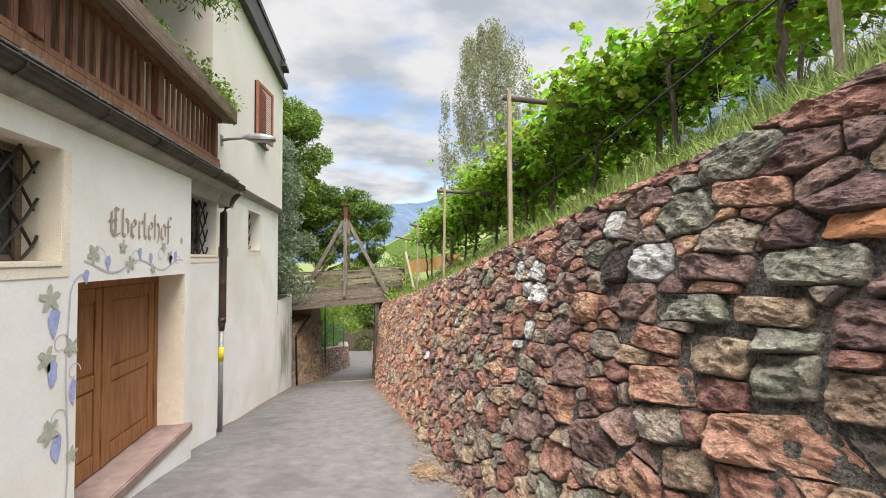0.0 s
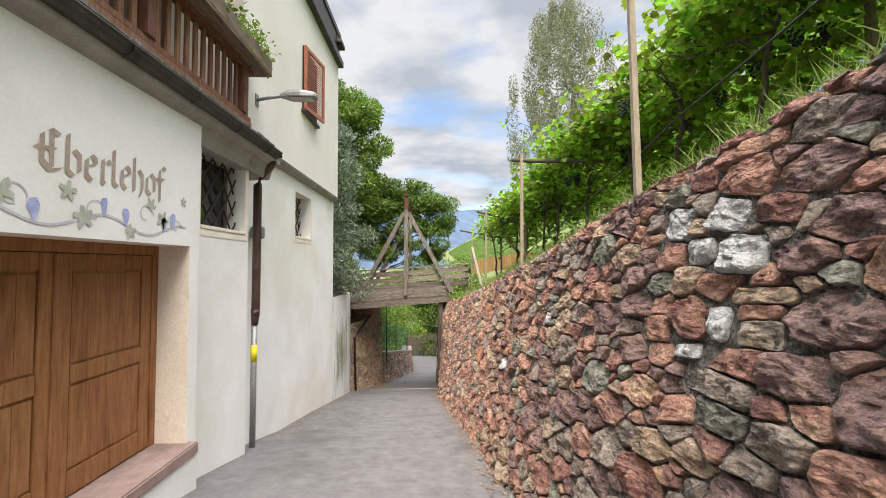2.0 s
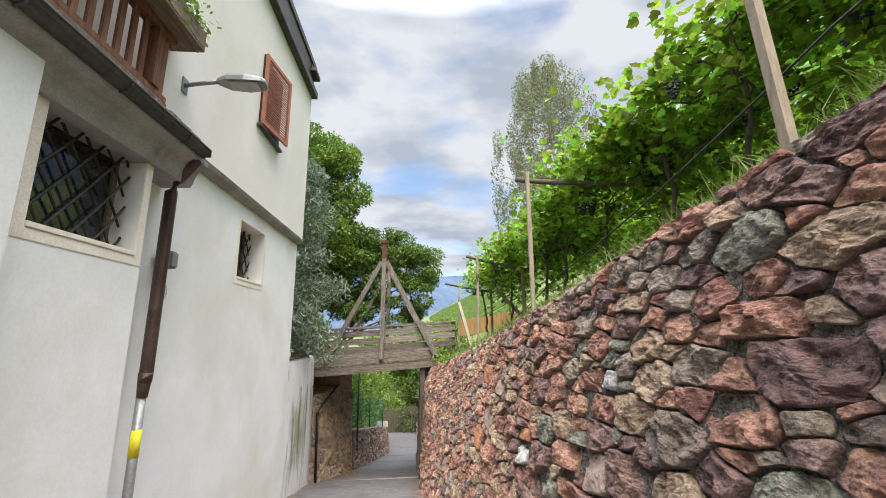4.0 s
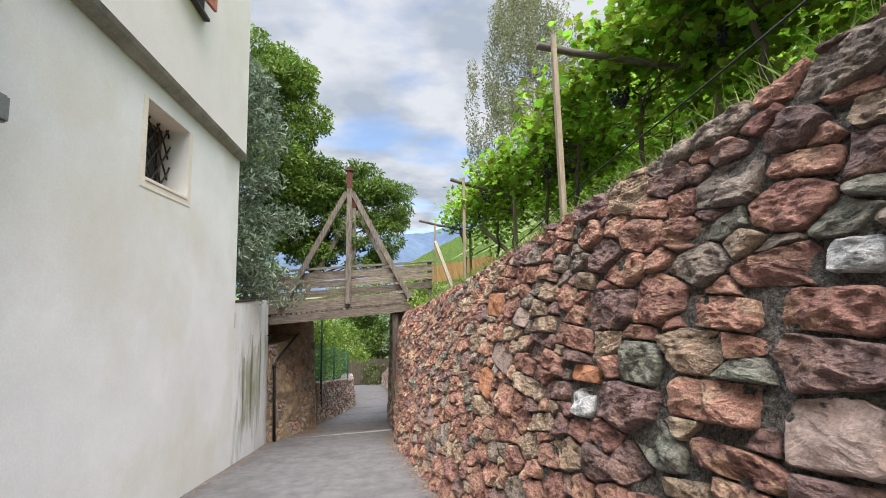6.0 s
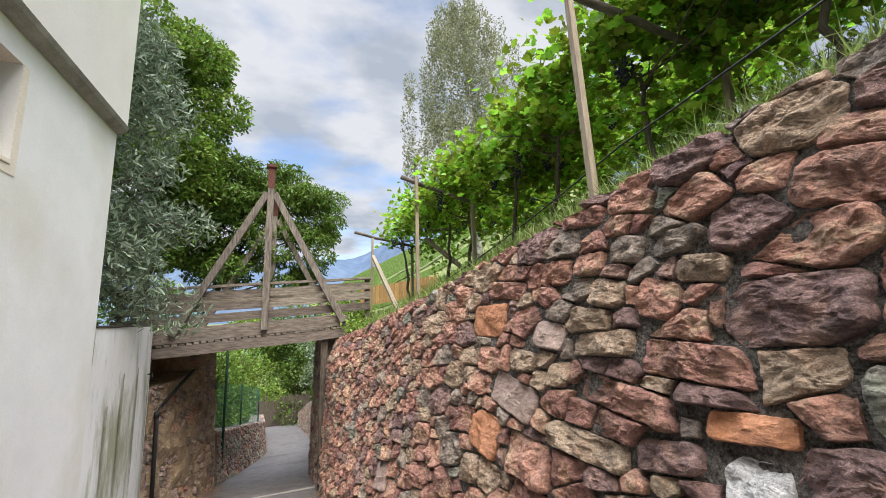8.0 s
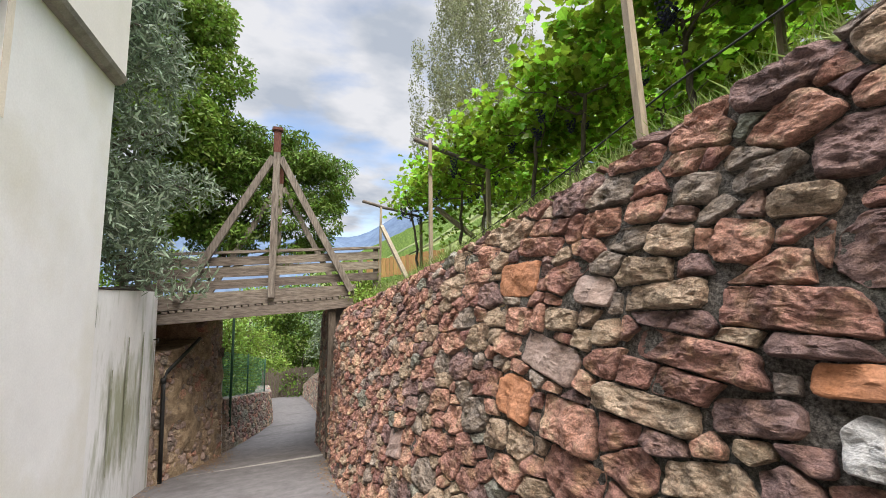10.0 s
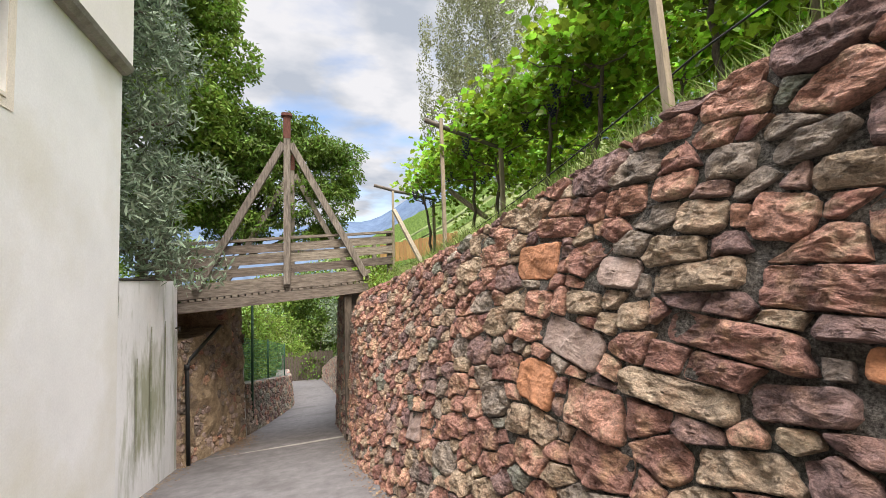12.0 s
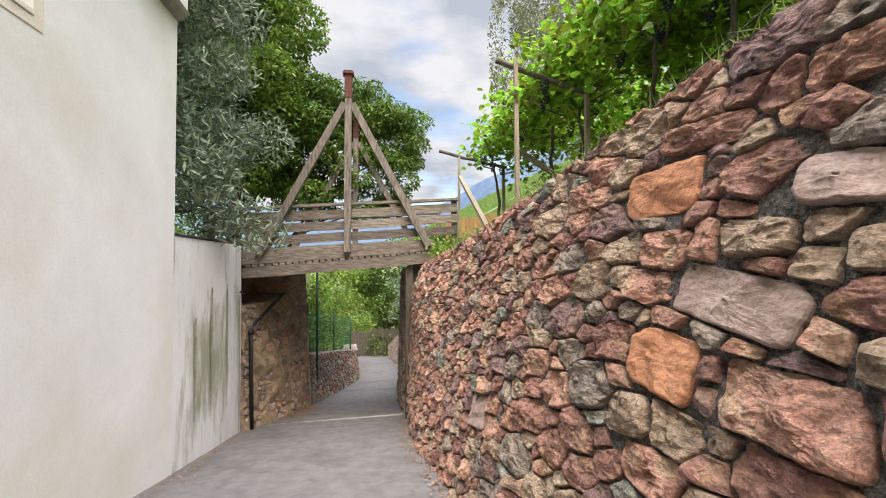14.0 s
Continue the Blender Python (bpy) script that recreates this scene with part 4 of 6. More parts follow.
def algae_patch(ma, y, half, z0, z1, colour):
    """A ragged green-grey growth on a wall, where water runs down it."""
    nt = ma.node_tree
    N, L = nt.nodes.new, nt.links.new
    geo, xyz = N("ShaderNodeNewGeometry"), N("ShaderNodeSeparateXYZ")
    L(geo.outputs["Position"], xyz.inputs[0])

    def calc(op, a, b):
        n = N("ShaderNodeMath")
        n.operation = op
        for k, v in ((0, a), (1, b)):
            if isinstance(v, (int, float)):
                n.inputs[k].default_value = v
            else:
                L(v, n.inputs[k])
        return n.outputs[0]

    mp, no = N("ShaderNodeMapping"), N("ShaderNodeTexNoise")
    mp.inputs["Scale"].default_value = (1, 3.2, 0.9)
    no.inputs["Scale"].default_value, no.inputs["Detail"].default_value, no.inputs["Roughness"].default_value = 2.2, 9, 0.62
    L(geo.outputs["Position"], mp.inputs["Vector"])
    L(mp.outputs[0], no.inputs["Vector"])
    across = calc("DIVIDE", calc("ABSOLUTE", calc("SUBTRACT", xyz.outputs["Y"], y * SITE), 0), half * SITE)
    down = calc("DIVIDE", calc("ABSOLUTE", calc("SUBTRACT", xyz.outputs["Z"], 0.5 * (z0 + z1) * SITE), 0), 0.5 * (z1 - z0) * SITE)
    edge = calc("MAXIMUM", across, down)
    grown = calc("SUBTRACT", calc("MULTIPLY", no.outputs["Fac"], 1.9), edge)
    r = N("ShaderNodeMapRange")
    r.inputs["From Min"].default_value, r.inputs["From Max"].default_value, r.inputs["To Max"].default_value = 0.08, 0.75, 0.85
    L(grown, r.inputs["Value"])
    bs = nt.nodes["Principled BSDF"]
    old = bs.inputs["Base Color"].links[0].from_socket
    mix = N("ShaderNodeMix")
    mix.data_type = "RGBA"
    L(r.outputs[0], mix.inputs["Factor"])
    L(old, mix.inputs["A"])
    mix.inputs["B"].default_value = (*colour, 1)
    L(mix.outputs["Result"], bs.inputs["Base Color"])


algae_patch(M_GARDEN, 12.30, 0.85, -1.95, 0.0, (0.27, 0.275, 0.16))
bm = bmesh.new()
rows = []
for i in range(9):
    y = HY - 0.004 + i * (13.52 - HY) / 8
    zt = 0.585 - 0.01 * i * 0.2
    row = []
    for j in range(9):
        z = lane_z(y) - 0.3 + (zt - lane_z(y) + 0.3) * j / 8
        row.append(bm.verts.new((FX + 0.012 * noise.noise(Vector((0, y * 1.2, z * 1.2))) + (0.0 if y < 13.3 else -0.012), y, z)))
    rows.append(row)
for a, b in zip(rows, rows[1:]):
    for j in range(8):
        bm.faces.new((a[j], b[j], b[j + 1], a[j + 1]))
back = [[bm.verts.new((FX - 0.30, r[-1].co.y, z)) for z in (r[-1].co.z, r[0].co.z)] for r in (rows[0], rows[-1])]
bm.faces.new([r[-1] for r in rows] + [back[1][0], back[0][0]])
bm.faces.new(rows[-1] + [back[1][0], back[1][1]])
bm.faces.new((back[0][0], back[0][1], back[1][1], back[1][0]))
tagged(part("wall_garden", bm, M_GARDEN, smooth=False), "low white rendered garden wall with algae streaks", "wall", kind="structure")
tagged(put("wall_cap", mesh_of(boxed(FX - 0.30, FX + 0.015, HY + 0.002, 12.7, 0.588, 0.612, bevel=0.004)), M_GUTTER), "thin dark slate coping on the garden wall", "coping", kind="structure")

# ---- plank bridge ----


def bridge():
    rng = random.Random(9)
    b = thing("timber_footbridge", (-0.8, 14.6, 0.3), label="weathered timber footbridge with king-post trusses and plank parapets across the lane", category="bridge")
    SL = 0.075

    def bz(x):
        return 0.04 + SL * (x + 2.38)

    for y, dy in ((13.62, 1), (15.62, -1)):
        part("main_beam", beam((-2.44, y, bz(-2.44) + 0.085), (0.66, y, bz(0.66) + 0.085), 0.13, 0.17, 0.012, wob=0.004, rng=rng), M_OLDWOOD, b)
        part("upper_beam", beam((-2.44, y + 0.005, bz(-2.44) + 0.31), (0.66, y + 0.005, bz(0.66) + 0.31), 0.13, 0.19, 0.012, wob=0.004, rng=rng), M_OLDWOOD, b)
        for k in range(28):
            x = -2.3 + k * 0.105
            part("deck_end", boxed(x - 0.04, x + 0.04, y - 0.07, y + 0.07, bz(x) + 0.176, bz(x) + 0.208), M_OLDWOOD, b)
        # king post and braces stand on the outside of the parapet
        yo = y - 0.10 * dy
        part("king_post", beam((-0.75, yo, 0.46), (-0.73, yo, 3.02), 0.11, 0.11, 0.01, rng=rng), M_OLDWOOD_UP, b)
        part("post_head", beam((-0.73, yo, 3.021), (-0.73, yo, 3.40), 0.12, 0.12, 0.01, rng=rng), M_REDWOOD, b, "red-stained post head")
        part("post_cap", boxed(-0.82, -0.64, yo - 0.09, yo + 0.09, 3.402, 3.48, bevel=0.02), M_REDWOOD, b, "dark red-brown cap")
        part("brace", beam((-2.13, yo - 0.004 * dy, 0.42), (-0.79, yo - 0.004 * dy, 2.93), 0.09, 0.115, 0.01, rng=rng), M_OLDWOOD_UP, b)
        part("brace", beam((0.60, yo - 0.004 * dy, 0.56), (-0.67, yo - 0.004 * dy, 2.93), 0.09, 0.115, 0.01, rng=rng), M_OLDWOOD_UP, b)
        # parapet planks
        for z0, z1 in ((0.475, 0.60), (0.655, 0.80), (0.855, 1.00), (1.045, 1.19)) if dy > 0 else ((0.475, 0.60), (1.06, 1.16)):
            xs = [-3.0, -0.78 + rng.uniform(-.02, .02), 1.12]
            for xa, xb in zip(xs, xs[1:]):
                if z1 < 0.7 and xb > 1:
                    xb = 0.7
                t = rng.uniform(-0.012, 0.012)
                part("parapet_plank", beam((xa + 0.003, y, (z0 + z1) / 2 + SL * 0.8 * (xa + 0.75) + t), (xb, y, (z0 + z1) / 2 + SL * 0.8 * (xb + 0.75) - t), 0.03, z1 - z0, 0.005, wob=0.004, rng=rng), M_OLDWOOD, b)
        part("hand_rail", beam((-3.0, y, 1.27 + SL * 0.8 * -2.25), (1.14, y, 1.27 + SL * 0.8 * 1.89), 0.11, 0.045, 0.006, wob=0.004, rng=rng), M_OLDWOOD, b)
        for x in (-2.9, 1.08):
            part("parapet_post", beam((x, y + 0.07 * dy, 0.38 if x < 0 else 0.55), (x, y + 0.07 * dy, 1.25 + SL * 0.8 * (x + 0.75)), 0.09, 0.09, 0.008, rng=rng), M_OLDWOOD_UP, b)
    for k in range(21):
        x = -2.42 + k * 0.152
        part("deck_plank", beam((x, 13.72, bz(x) + 0.22), (x, 15.52, bz(x) + 0.22), 0.04, 0.145, 0.004, side=(0, 0, 1), rng=rng), M_OLDWOOD, b)
    return b


bridge()

# left abutment: stained old rubble-and-render wall turning out of the garden wall
def skew_wall(name, pts, thick, material, label, cat, jag=0.02, seg=0.25, top_jag=0.0):
    """A rough wall along plan points (x, y, top z); its face is the side towards +x."""
    bm = bmesh.new()
    line = []
    for (x0, y0, z0), (x1, y1, z1) in zip(pts, pts[1:]):
        n = max(1, round(math.hypot(x1 - x0, y1 - y0) / seg))
        line += [(x0 + (x1 - x0) * i / n, y0 + (y1 - y0) * i / n, z0 + (z1 - z0) * i / n) for i in range(n)]
    line.append(pts[-1])
    front, rear = [], []
    for x, y, zt in line:
        g = lane_z(y) - 0.3
        zt += top_jag * noise.noise(Vector((x * 3, y * 3, 1)))
        n = max(2, round((zt - g) / seg))
        front.append([bm.verts.new((x + jag * noise.noise(Vector((x * 3, y * 3, (g + (zt - g) * j / n) * 3))) + 0.10 * (1 - j / n) * (1 if thick > 0 else -1), y, g + (zt - g) * j / n)) for j in range(n + 1)])
        rear.append([bm.verts.new((x - thick, y, z)) for z in (g, zt)])
    for a, b in zip(front, front[1:]):
        m = min(len(a), len(b)) - 1
        for j in range(m):
            bm.faces.new((a[j], b[j], b[j + 1], a[j + 1]))
        if len(a) > len(b):
            bm.faces.new((a[m], b[m], a[m + 1])) if len(a) - 1 == m + 1 else None
        elif len(b) > len(a):
            bm.faces.new((a[m], b[m], b[m + 1])) if len(b) - 1 == m + 1 else None
    for k in range(len(line) - 1):
        bm.faces.new((front[k][-1], front[k + 1][-1], rear[k + 1][1], rear[k][1]))
        bm.faces.new((rear[k][0], rear[k][1], rear[k + 1][1], rear[k + 1][0]))
    for k in (0, -1):
        bm.faces.new([*front[k], rear[k][1], rear[k][0]])
    return tagged(part(name, bm, material), label, cat, kind="structure")


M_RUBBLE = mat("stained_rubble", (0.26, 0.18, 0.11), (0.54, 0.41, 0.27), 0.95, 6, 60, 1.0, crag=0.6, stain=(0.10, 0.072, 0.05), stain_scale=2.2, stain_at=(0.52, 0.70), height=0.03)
# recess wall colour, darkened to carry the black shadow under the deck
M_SHADEEARTH = mat("shade_dark_earth", (0.025, 0.02, 0.016), (0.07, 0.055, 0.042), 0.95, 6, 60, 0.8, height=0.03)
M_FARSTONE = mat("far_rubble_mortar", (0.12, 0.105, 0.09), (0.20, 0.18, 0.155), 0.95, 6, 60, 1.0, height=0.03)
ABUT_PATH = [(-2.40, 13.53, -0.42), (-2.12, 14.6, -0.36), (-1.98, 15.05, -0.30), (-1.96, 15.1, 0.08), (-1.80, 15.75, 0.08)]
FARW_PATH = [(-1.80, 16.12, -1.75), (-1.35, 18.8, -2.25), (-1.05, 21.2, -2.75), (-1.3, 25.0, -3.3)]
BENDW_PATH = [(0.36, 13.80, 0.30), (0.30, 15.7, 0.1), (0.42, 17.5, -1.2), (0.75, 21, -2.1), (0.62, 26, -3.2), (0.35, 31, -4.6)]
ABUT = skew_wall("wall_abutment", ABUT_PATH, 0.9, M_RUBBLE, "brown stained rubble abutment under the bridge", "wall", 0.10, 0.10)
skew_wall("wall_recess", [(-3.05, 13.45, 0.05), (-2.85, 15.2, 0.08)], 0.3, M_SHADEEARTH, "earth wall in the recess under the deck, the deck's shadow put into its dark colour", "wall", 0.05, 0.2)
skew_wall("wall_buttress", [(-1.86, 15.76, -1.0), (-1.80, 16.1, -1.3)], 0.5, M_CONCRETE, "pale rendered buttress beyond the bridge", "wall", 0.03)
FARW = skew_wall("wall_lane_far", FARW_PATH, 0.45, M_FARSTONE, "low rubble stone wall beside the lane beyond the bridge", "wall", 0.05, 0.2, 0.05)
BENDW = skew_wall("wall_lane_bend", BENDW_PATH, -0.5, M_FARSTONE, "grey rubble wall along the bend of the lane", "wall", 0.05, 0.2, 0.05)
ob = thing("timber_post", (0.20, 14.0, lane_z(14)), label="dark timber post against the wall under the bridge", category="post")
part("shaft", beam((0.275, 13.70, lane_z(14) - 0.05), (0.285, 13.70, 0.20), 0.11, 0.13, 0.01), M_BARK, ob)

# drain pipe down the corner of the abutment
dp = thing("corner_drainpipe", (-2.26, 13.62, lane_z(13.6)), label="black plastic drainpipe at the corner of the abutment", category="pipe")
bm = bmesh.new()
tube(bm, [(-2.24, 13.62, lane_z(13.6) - 0.02), (-2.27, 13.62, -0.80), (-2.24, 13.70, -0.70), (-1.98, 14.6, -0.28)], 0.03, sides=10)
part("pipe", bm, M_HOSE, dp, smooth=True)
bm = bmesh.new()
tube(bm, [(-2.27, 13.62, -0.86), (-2.27, 13.62, -0.78)], 0.037, sides=10)
part("collar", bm, M_HOSE, dp, smooth=True)
hk = thing("wall_hook", (FX, 13.38, -0.2), label="small bent iron hook in the garden wall", category="hook")
bm = bmesh.new()
tube(bm, [(FX - 0.02, 13.38, -0.16), (FX + 0.06, 13.36, -0.15), (FX + 0.07, 13.33, -0.20)], 0.010, sides=6)
tube(bm, [(FX - 0.02, 13.44, -0.17), (FX + 0.05, 13.44, -0.15)], 0.010, sides=6)
part("hook", bm, M_IRON, hk)

# ---- stone wall ----
# stones that stand out, stretch by stretch: (along, height, half width, half height, tilt, kind)
START_STONES = (
    (0.95, 1.5, 0.17, 0.085, -7, "purple"), (0.97, 1.27, 0.13, 0.08, -10, "tan"), (1.04, 1.81, 0.15, 0.047, 0, "orange"),
    (1.18, 1.05, 0.311, 0.102, -17, "salmon"), (1.19, 1.27, 0.14, 0.087, -14, "green"), (1.19, 1.67, 0.18, 0.071, -3, "green"),
    (1.22, 2.26, 0.167, 0.063, 1, "red"), (1.3, 1.49, 0.15, 0.063, -5, "tan"), (1.48, 1.98, 0.185, 0.062, 5, "salmon"),
    (1.49, 1.28, 0.16, 0.085, -7, "tan"), (1.54, 0.79, 0.15, 0.091, -20, "tan"), (1.58, 1.65, 0.191, 0.066, 0, "purple"),
)
MARBLE_STONES = (
    (1.68, 1.46, 0.2, 0.071, -5, "green"), (1.76, 1.08, 0.207, 0.093, -12, "salmon"), (1.91, 1.28, 0.227, 0.067, -1, "salmon"),
    (1.97, 1.67, 0.153, 0.116, -1, "white"), (2.28, 1.66, 0.13, 0.115, -5, "dark"), (2.38, 1.92, 0.084, 0.101, 5, "white"),
    (3.02, 1.08, 0.11, 0.055, -8, "grey"), (3.05, 1.23, 0.15, 0.036, -5, "tan"), (3.05, 1.58, 0.12, 0.065, 8, "red"),
    (3.19, 0.84, 0.206, 0.058, -1, "grey"), (3.19, 1.4, 0.132, 0.092, 2, "white"), (3.24, 1.09, 0.069, 0.088, -7, "white"),
)
MIDDLE_STONES = (
    (3.32, 1.59, 0.115, 0.086, 10, "white"), (3.32, 1.88, 0.139, 0.052, -12, "red"), (3.39, 0.67, 0.108, 0.07, -20, "salmon"),
    (3.4, 0.94, 0.09, 0.044, -13, "white"), (3.45, 1.42, 0.108, 0.074, 2, "white"), (3.67, 1.57, 0.121, 0.096, 7, "white"),
    (3.69, 1.0, 0.129, 0.069, -8, "salmon"), (3.9, 1.6, 0.082, 0.067, 4, "grey"), (4.41, 1.16, 0.175, 0.074, -4, "salmon"),
    (5.27, 1.28, 0.16, 0.06, 2, "tan"), (5.36, 0.84, 0.09, 0.06, 0, "white"), (5.38, 0.34, 0.144, 0.101, -14, "brown"),
    (5.41, 0.68, 0.155, 0.071, -1, "red"), (5.54, 1.17, 0.135, 0.05, 10, "salmon"),
)
CORNER_STONES = (
    (5.66, 0.16, 0.186, 0.053, -6, "red"), (5.77, 0.33, 0.192, 0.074, -7, "salmon"), (5.77, 0.65, 0.176, 0.069, 1, "salmon"),
    (5.83, -0.0, 0.128, 0.037, -17, "tan"), (6.17, 0.4, 0.146, 0.101, -5, "green"), (6.3, 1.02, 0.17, 0.092, 6, "salmon"),
    (6.47, 0.63, 0.205, 0.113, -3, "purple"), (6.53, 0.64, 0.19, 0.092, 3, "red"), (6.55, 0.12, 0.1, 0.085, -8, "white"),
    (6.58, 0.27, 0.15, 0.05, -6, "orange"), (6.75, 0.79, 0.11, 0.058, 4, "tan"), (6.77, 0.45, 0.22, 0.072, 3, "red"),
    (6.84, 0.12, 0.14, 0.058, -11, "purple"), (6.86, 0.91, 0.13, 0.052, -3, "grey"),
)
FLAGS_STONES = (
    (6.93, 0.68, 0.11, 0.09, 13, "salmon"), (6.98, -0.11, 0.17, 0.06, -18, "tan"), (7.05, 0.28, 0.254, 0.066, 6, "red"),
    (7.12, 0.92, 0.101, 0.069, 9, "grey"), (7.12, 1.15, 0.146, 0.058, 11, "salmon"), (7.21, 0.49, 0.203, 0.059, -4, "tan"),
    (7.21, 0.72, 0.118, 0.075, 7, "tan"), (7.26, 0.05, 0.273, 0.063, 1, "tan"), (7.35, 0.88, 0.112, 0.067, 2, "salmon"),
)
BRIDGE_STONES = (
    (7.47, 1.15, 0.183, 0.054, 6, "red"), (7.48, 0.32, 0.086, 0.069, -7, "tan"), (7.6, 0.51, 0.133, 0.085, 4, "brown"),
    (7.62, 0.86, 0.141, 0.077, 1, "salmon"), (7.65, -0.12, 0.215, 0.104, 0, "salmon"), (7.82, 0.36, 0.134, 0.067, 2, "tan"),
    (7.86, 0.16, 0.249, 0.098, 10, "brown"), (8.11, -0.1, 0.187, 0.127, 3, "orange"), (8.13, 0.79, 0.229, 0.065, 4, "red"),
    (8.22, 0.33, 0.147, 0.088, 2, "salmon"), (8.23, -0.34, 0.132, 0.092, -10, "tan"), (8.31, 0.59, 0.233, 0.123, -1, "orange"),
    (9.91, -0.92, 0.2, 0.13, -14, "brown"),
)
FEATURES = START_STONES + MARBLE_STONES + MIDDLE_STONES + CORNER_STONES + FLAGS_STONES + BRIDGE_STONES


def wall_cells(y0, y1, low, high, seed, sizes, features=(), squash=1.45):
    """Rubble layout: dart-thrown seeds of unequal size, and the cells of their power diagram, in (along, height)."""
    rng = random.Random(seed)
    pts = [(y, z * squash, r * 1.05, k) for (y, z), (r, k) in dict(features).items()]
    cell = 0.5
    grid = collections.defaultdict(list)
    for p in pts:
        grid[(int(p[0] // cell), int(p[1] // cell))].append(p)

    def near(a, b, d=1):
        ia, ib = int(a // cell), int(b // cell)
        for i in range(ia - d, ia + d + 1):
            for j in range(ib - d, ib + d + 1):
                yield from grid.get((i, j), ())

    for r_lo, r_hi, tries in sizes:
        for _ in range(tries):
            y = rng.uniform(y0, y1)
            z = rng.uniform(low(y), high(y)) * squash
            r = rng.uniform(r_lo, r_hi)
            if all((y - q[0]) ** 2 + (z - q[1]) ** 2 > ((r + q[2]) * 0.93) ** 2 for q in near(y, z)):
                p = (y, z, r, None)
                pts.append(p)
                grid[(int(y // cell), int(z // cell))].append(p)
    cells = []
    for p in pts:
        y, z, r, kind = p
        w = r * 2.1 + 0.1
        poly = [(y - w, z - w), (y + w, z - w), (y + w, z + w), (y - w, z + w)]

        def cut(poly, nx, nz, c):
            out = []
            for (a, b), (d, e) in zip(poly, poly[1:] + poly[:1]):
                s, t = nx * a + nz * b - c, nx * d + nz * e - c
                if s <= 0:
                    out.append((a, b))
                if s * t < 0:
                    u = s / (s - t)
                    out.append((a + (d - a) * u, b + (e - b) * u))
            return out

        for q in near(y, z, 2):
            if q is p:
                continue
            nx, nz = q[0] - y, q[1] - z
            c = (q[0] ** 2 + q[1] ** 2 - q[2] ** 2 - y * y - z * z + r * r) / 2
            poly = cut(poly, nx, nz, c)
            if len(poly) < 3:
                break
        for sg, fn in ((1, high), (-1, low)):
            if len(poly) >= 3:
                k = (fn(y + 0.5) - fn(y - 0.5)) * squash
                poly = cut(poly, -k * sg, sg, sg * (fn(y) * squash - k * y))
        if len(poly) >= 3:
            cells.append((y, z / squash, r, kind, [(a, b / squash) for a, b in poly]))
    return cells


def stone_mesh(poly, rng, proud, gap, bottom=0.09, out=18, rough=1.0, rings=(1.0, 0.975, 0.92, 0.82, 0.68, 0.52, 0.35, 0.18)):
    """One rough stone over a plan polygon (along, height); returns verts (along, height, out) and faces."""
    cy = sum(p[0] for p in poly) / len(poly)
    cz = sum(p[1] for p in poly) / len(poly)
    # even steps along the outline, corners rounded
    per = [math.dist(a, b) for a, b in zip(poly, poly[1:] + poly[:1])]
    L = sum(per)
    ring = []
    for k in range(out):
        s = k / out * L
        for (a, b), l in zip(zip(poly, poly[1:] + poly[:1]), per):
            if s <= l and l > 0:
                ring.append((a[0] + (b[0] - a[0]) * s / l, a[1] + (b[1] - a[1]) * s / l))
                break
            s -= l
    ring = [((a[0] + 6 * b[0] + c[0]) / 8, (a[1] + 6 * b[1] + c[1]) / 8) for a, b, c in zip(ring[-1:] + ring[:-1], ring, ring[1:] + ring[:1])]
    R = L / 6.3
    k = max(0.6, 1 - gap / max(R, 0.02))
    sd = rng.uniform(0, 99)
    rag = [1 + 0.075 * noise.noise(Vector((a * 16 + sd, b * 16, sd))) + rng.uniform(-0.022, 0.022) for a, b in ring]
    ring = [(cy + (a - cy) * k * w, cz + (b - cz) * k * w) for (a, b), w in zip(ring, rag)]
    planes = []
    for _ in range(5):
        t = rng.uniform(0, math.tau)
        m = rng.uniform(0.06, 0.42)
        planes.append((math.cos(t) * m, math.sin(t) * m, proud * rng.uniform(0.8, 1.3)))
    tx, tz = rng.uniform(-0.2, 0.2), rng.uniform(-0.25, 0.1)
    slant = rng.uniform(-0.8, 0.8)
    flake = rng.choice((0.002, 0.006, 0.012, 0.020))
    vs = [(a, b, -bottom) for a, b in ring]
    heights = [0.0, 0.55, 0.85] + [1.0] * 20
    if R > 0.12:
        rings = (1.0, 0.975, 0.93, 0.86, 0.78, 0.70, 0.61, 0.52, 0.43, 0.34, 0.25, 0.16, 0.08)
    for f, h in zip(rings, heights):
        for a, b in ring:
            dy, dz = (a - cy) * f, (b - cz) * f
            z = proud * h
            z = max(min([z] + [c - (nx * dy + nz * dz) for nx, nz, c in planes]), 0.38 * proud * h) if h else 0.0
            z += (tx * dy + tz * dz) * (0.3 + 0.7 * h)
            v = Vector(((cy + dy) * 9 + sd, (cz + dz) * 9, sd))
            lay = Vector((v.x * 0.7, v.y * 1.9 + v.x * slant, sd * 2))
            z += rough * (0.024 * noise.fractal(v, 0.8, 2.2, 4) + flake * (0.35 - abs(noise.noise(lay))) + 0.010 * (0.3 - abs(noise.noise(lay * 2.3)))) * (0.3 + 0.7 * h)
            vs.append((cy + dy, cz + dz, z))
    vs.append((cy, cz, proud + 0.012 * noise.noise(Vector((cy * 11, cz * 11, sd)))))
    fs = []
    n = out
    for r in range(len(rings)):
        for i in range(n):
            j = (i + 1) % n
            fs.append((r * n + i, r * n + j, (r + 1) * n + j, (r + 1) * n + i))
    last = len(rings) * n
    for i in range(n):
        fs.append((last + i, last + (i + 1) % n, len(vs) - 1))
    return vs, fs


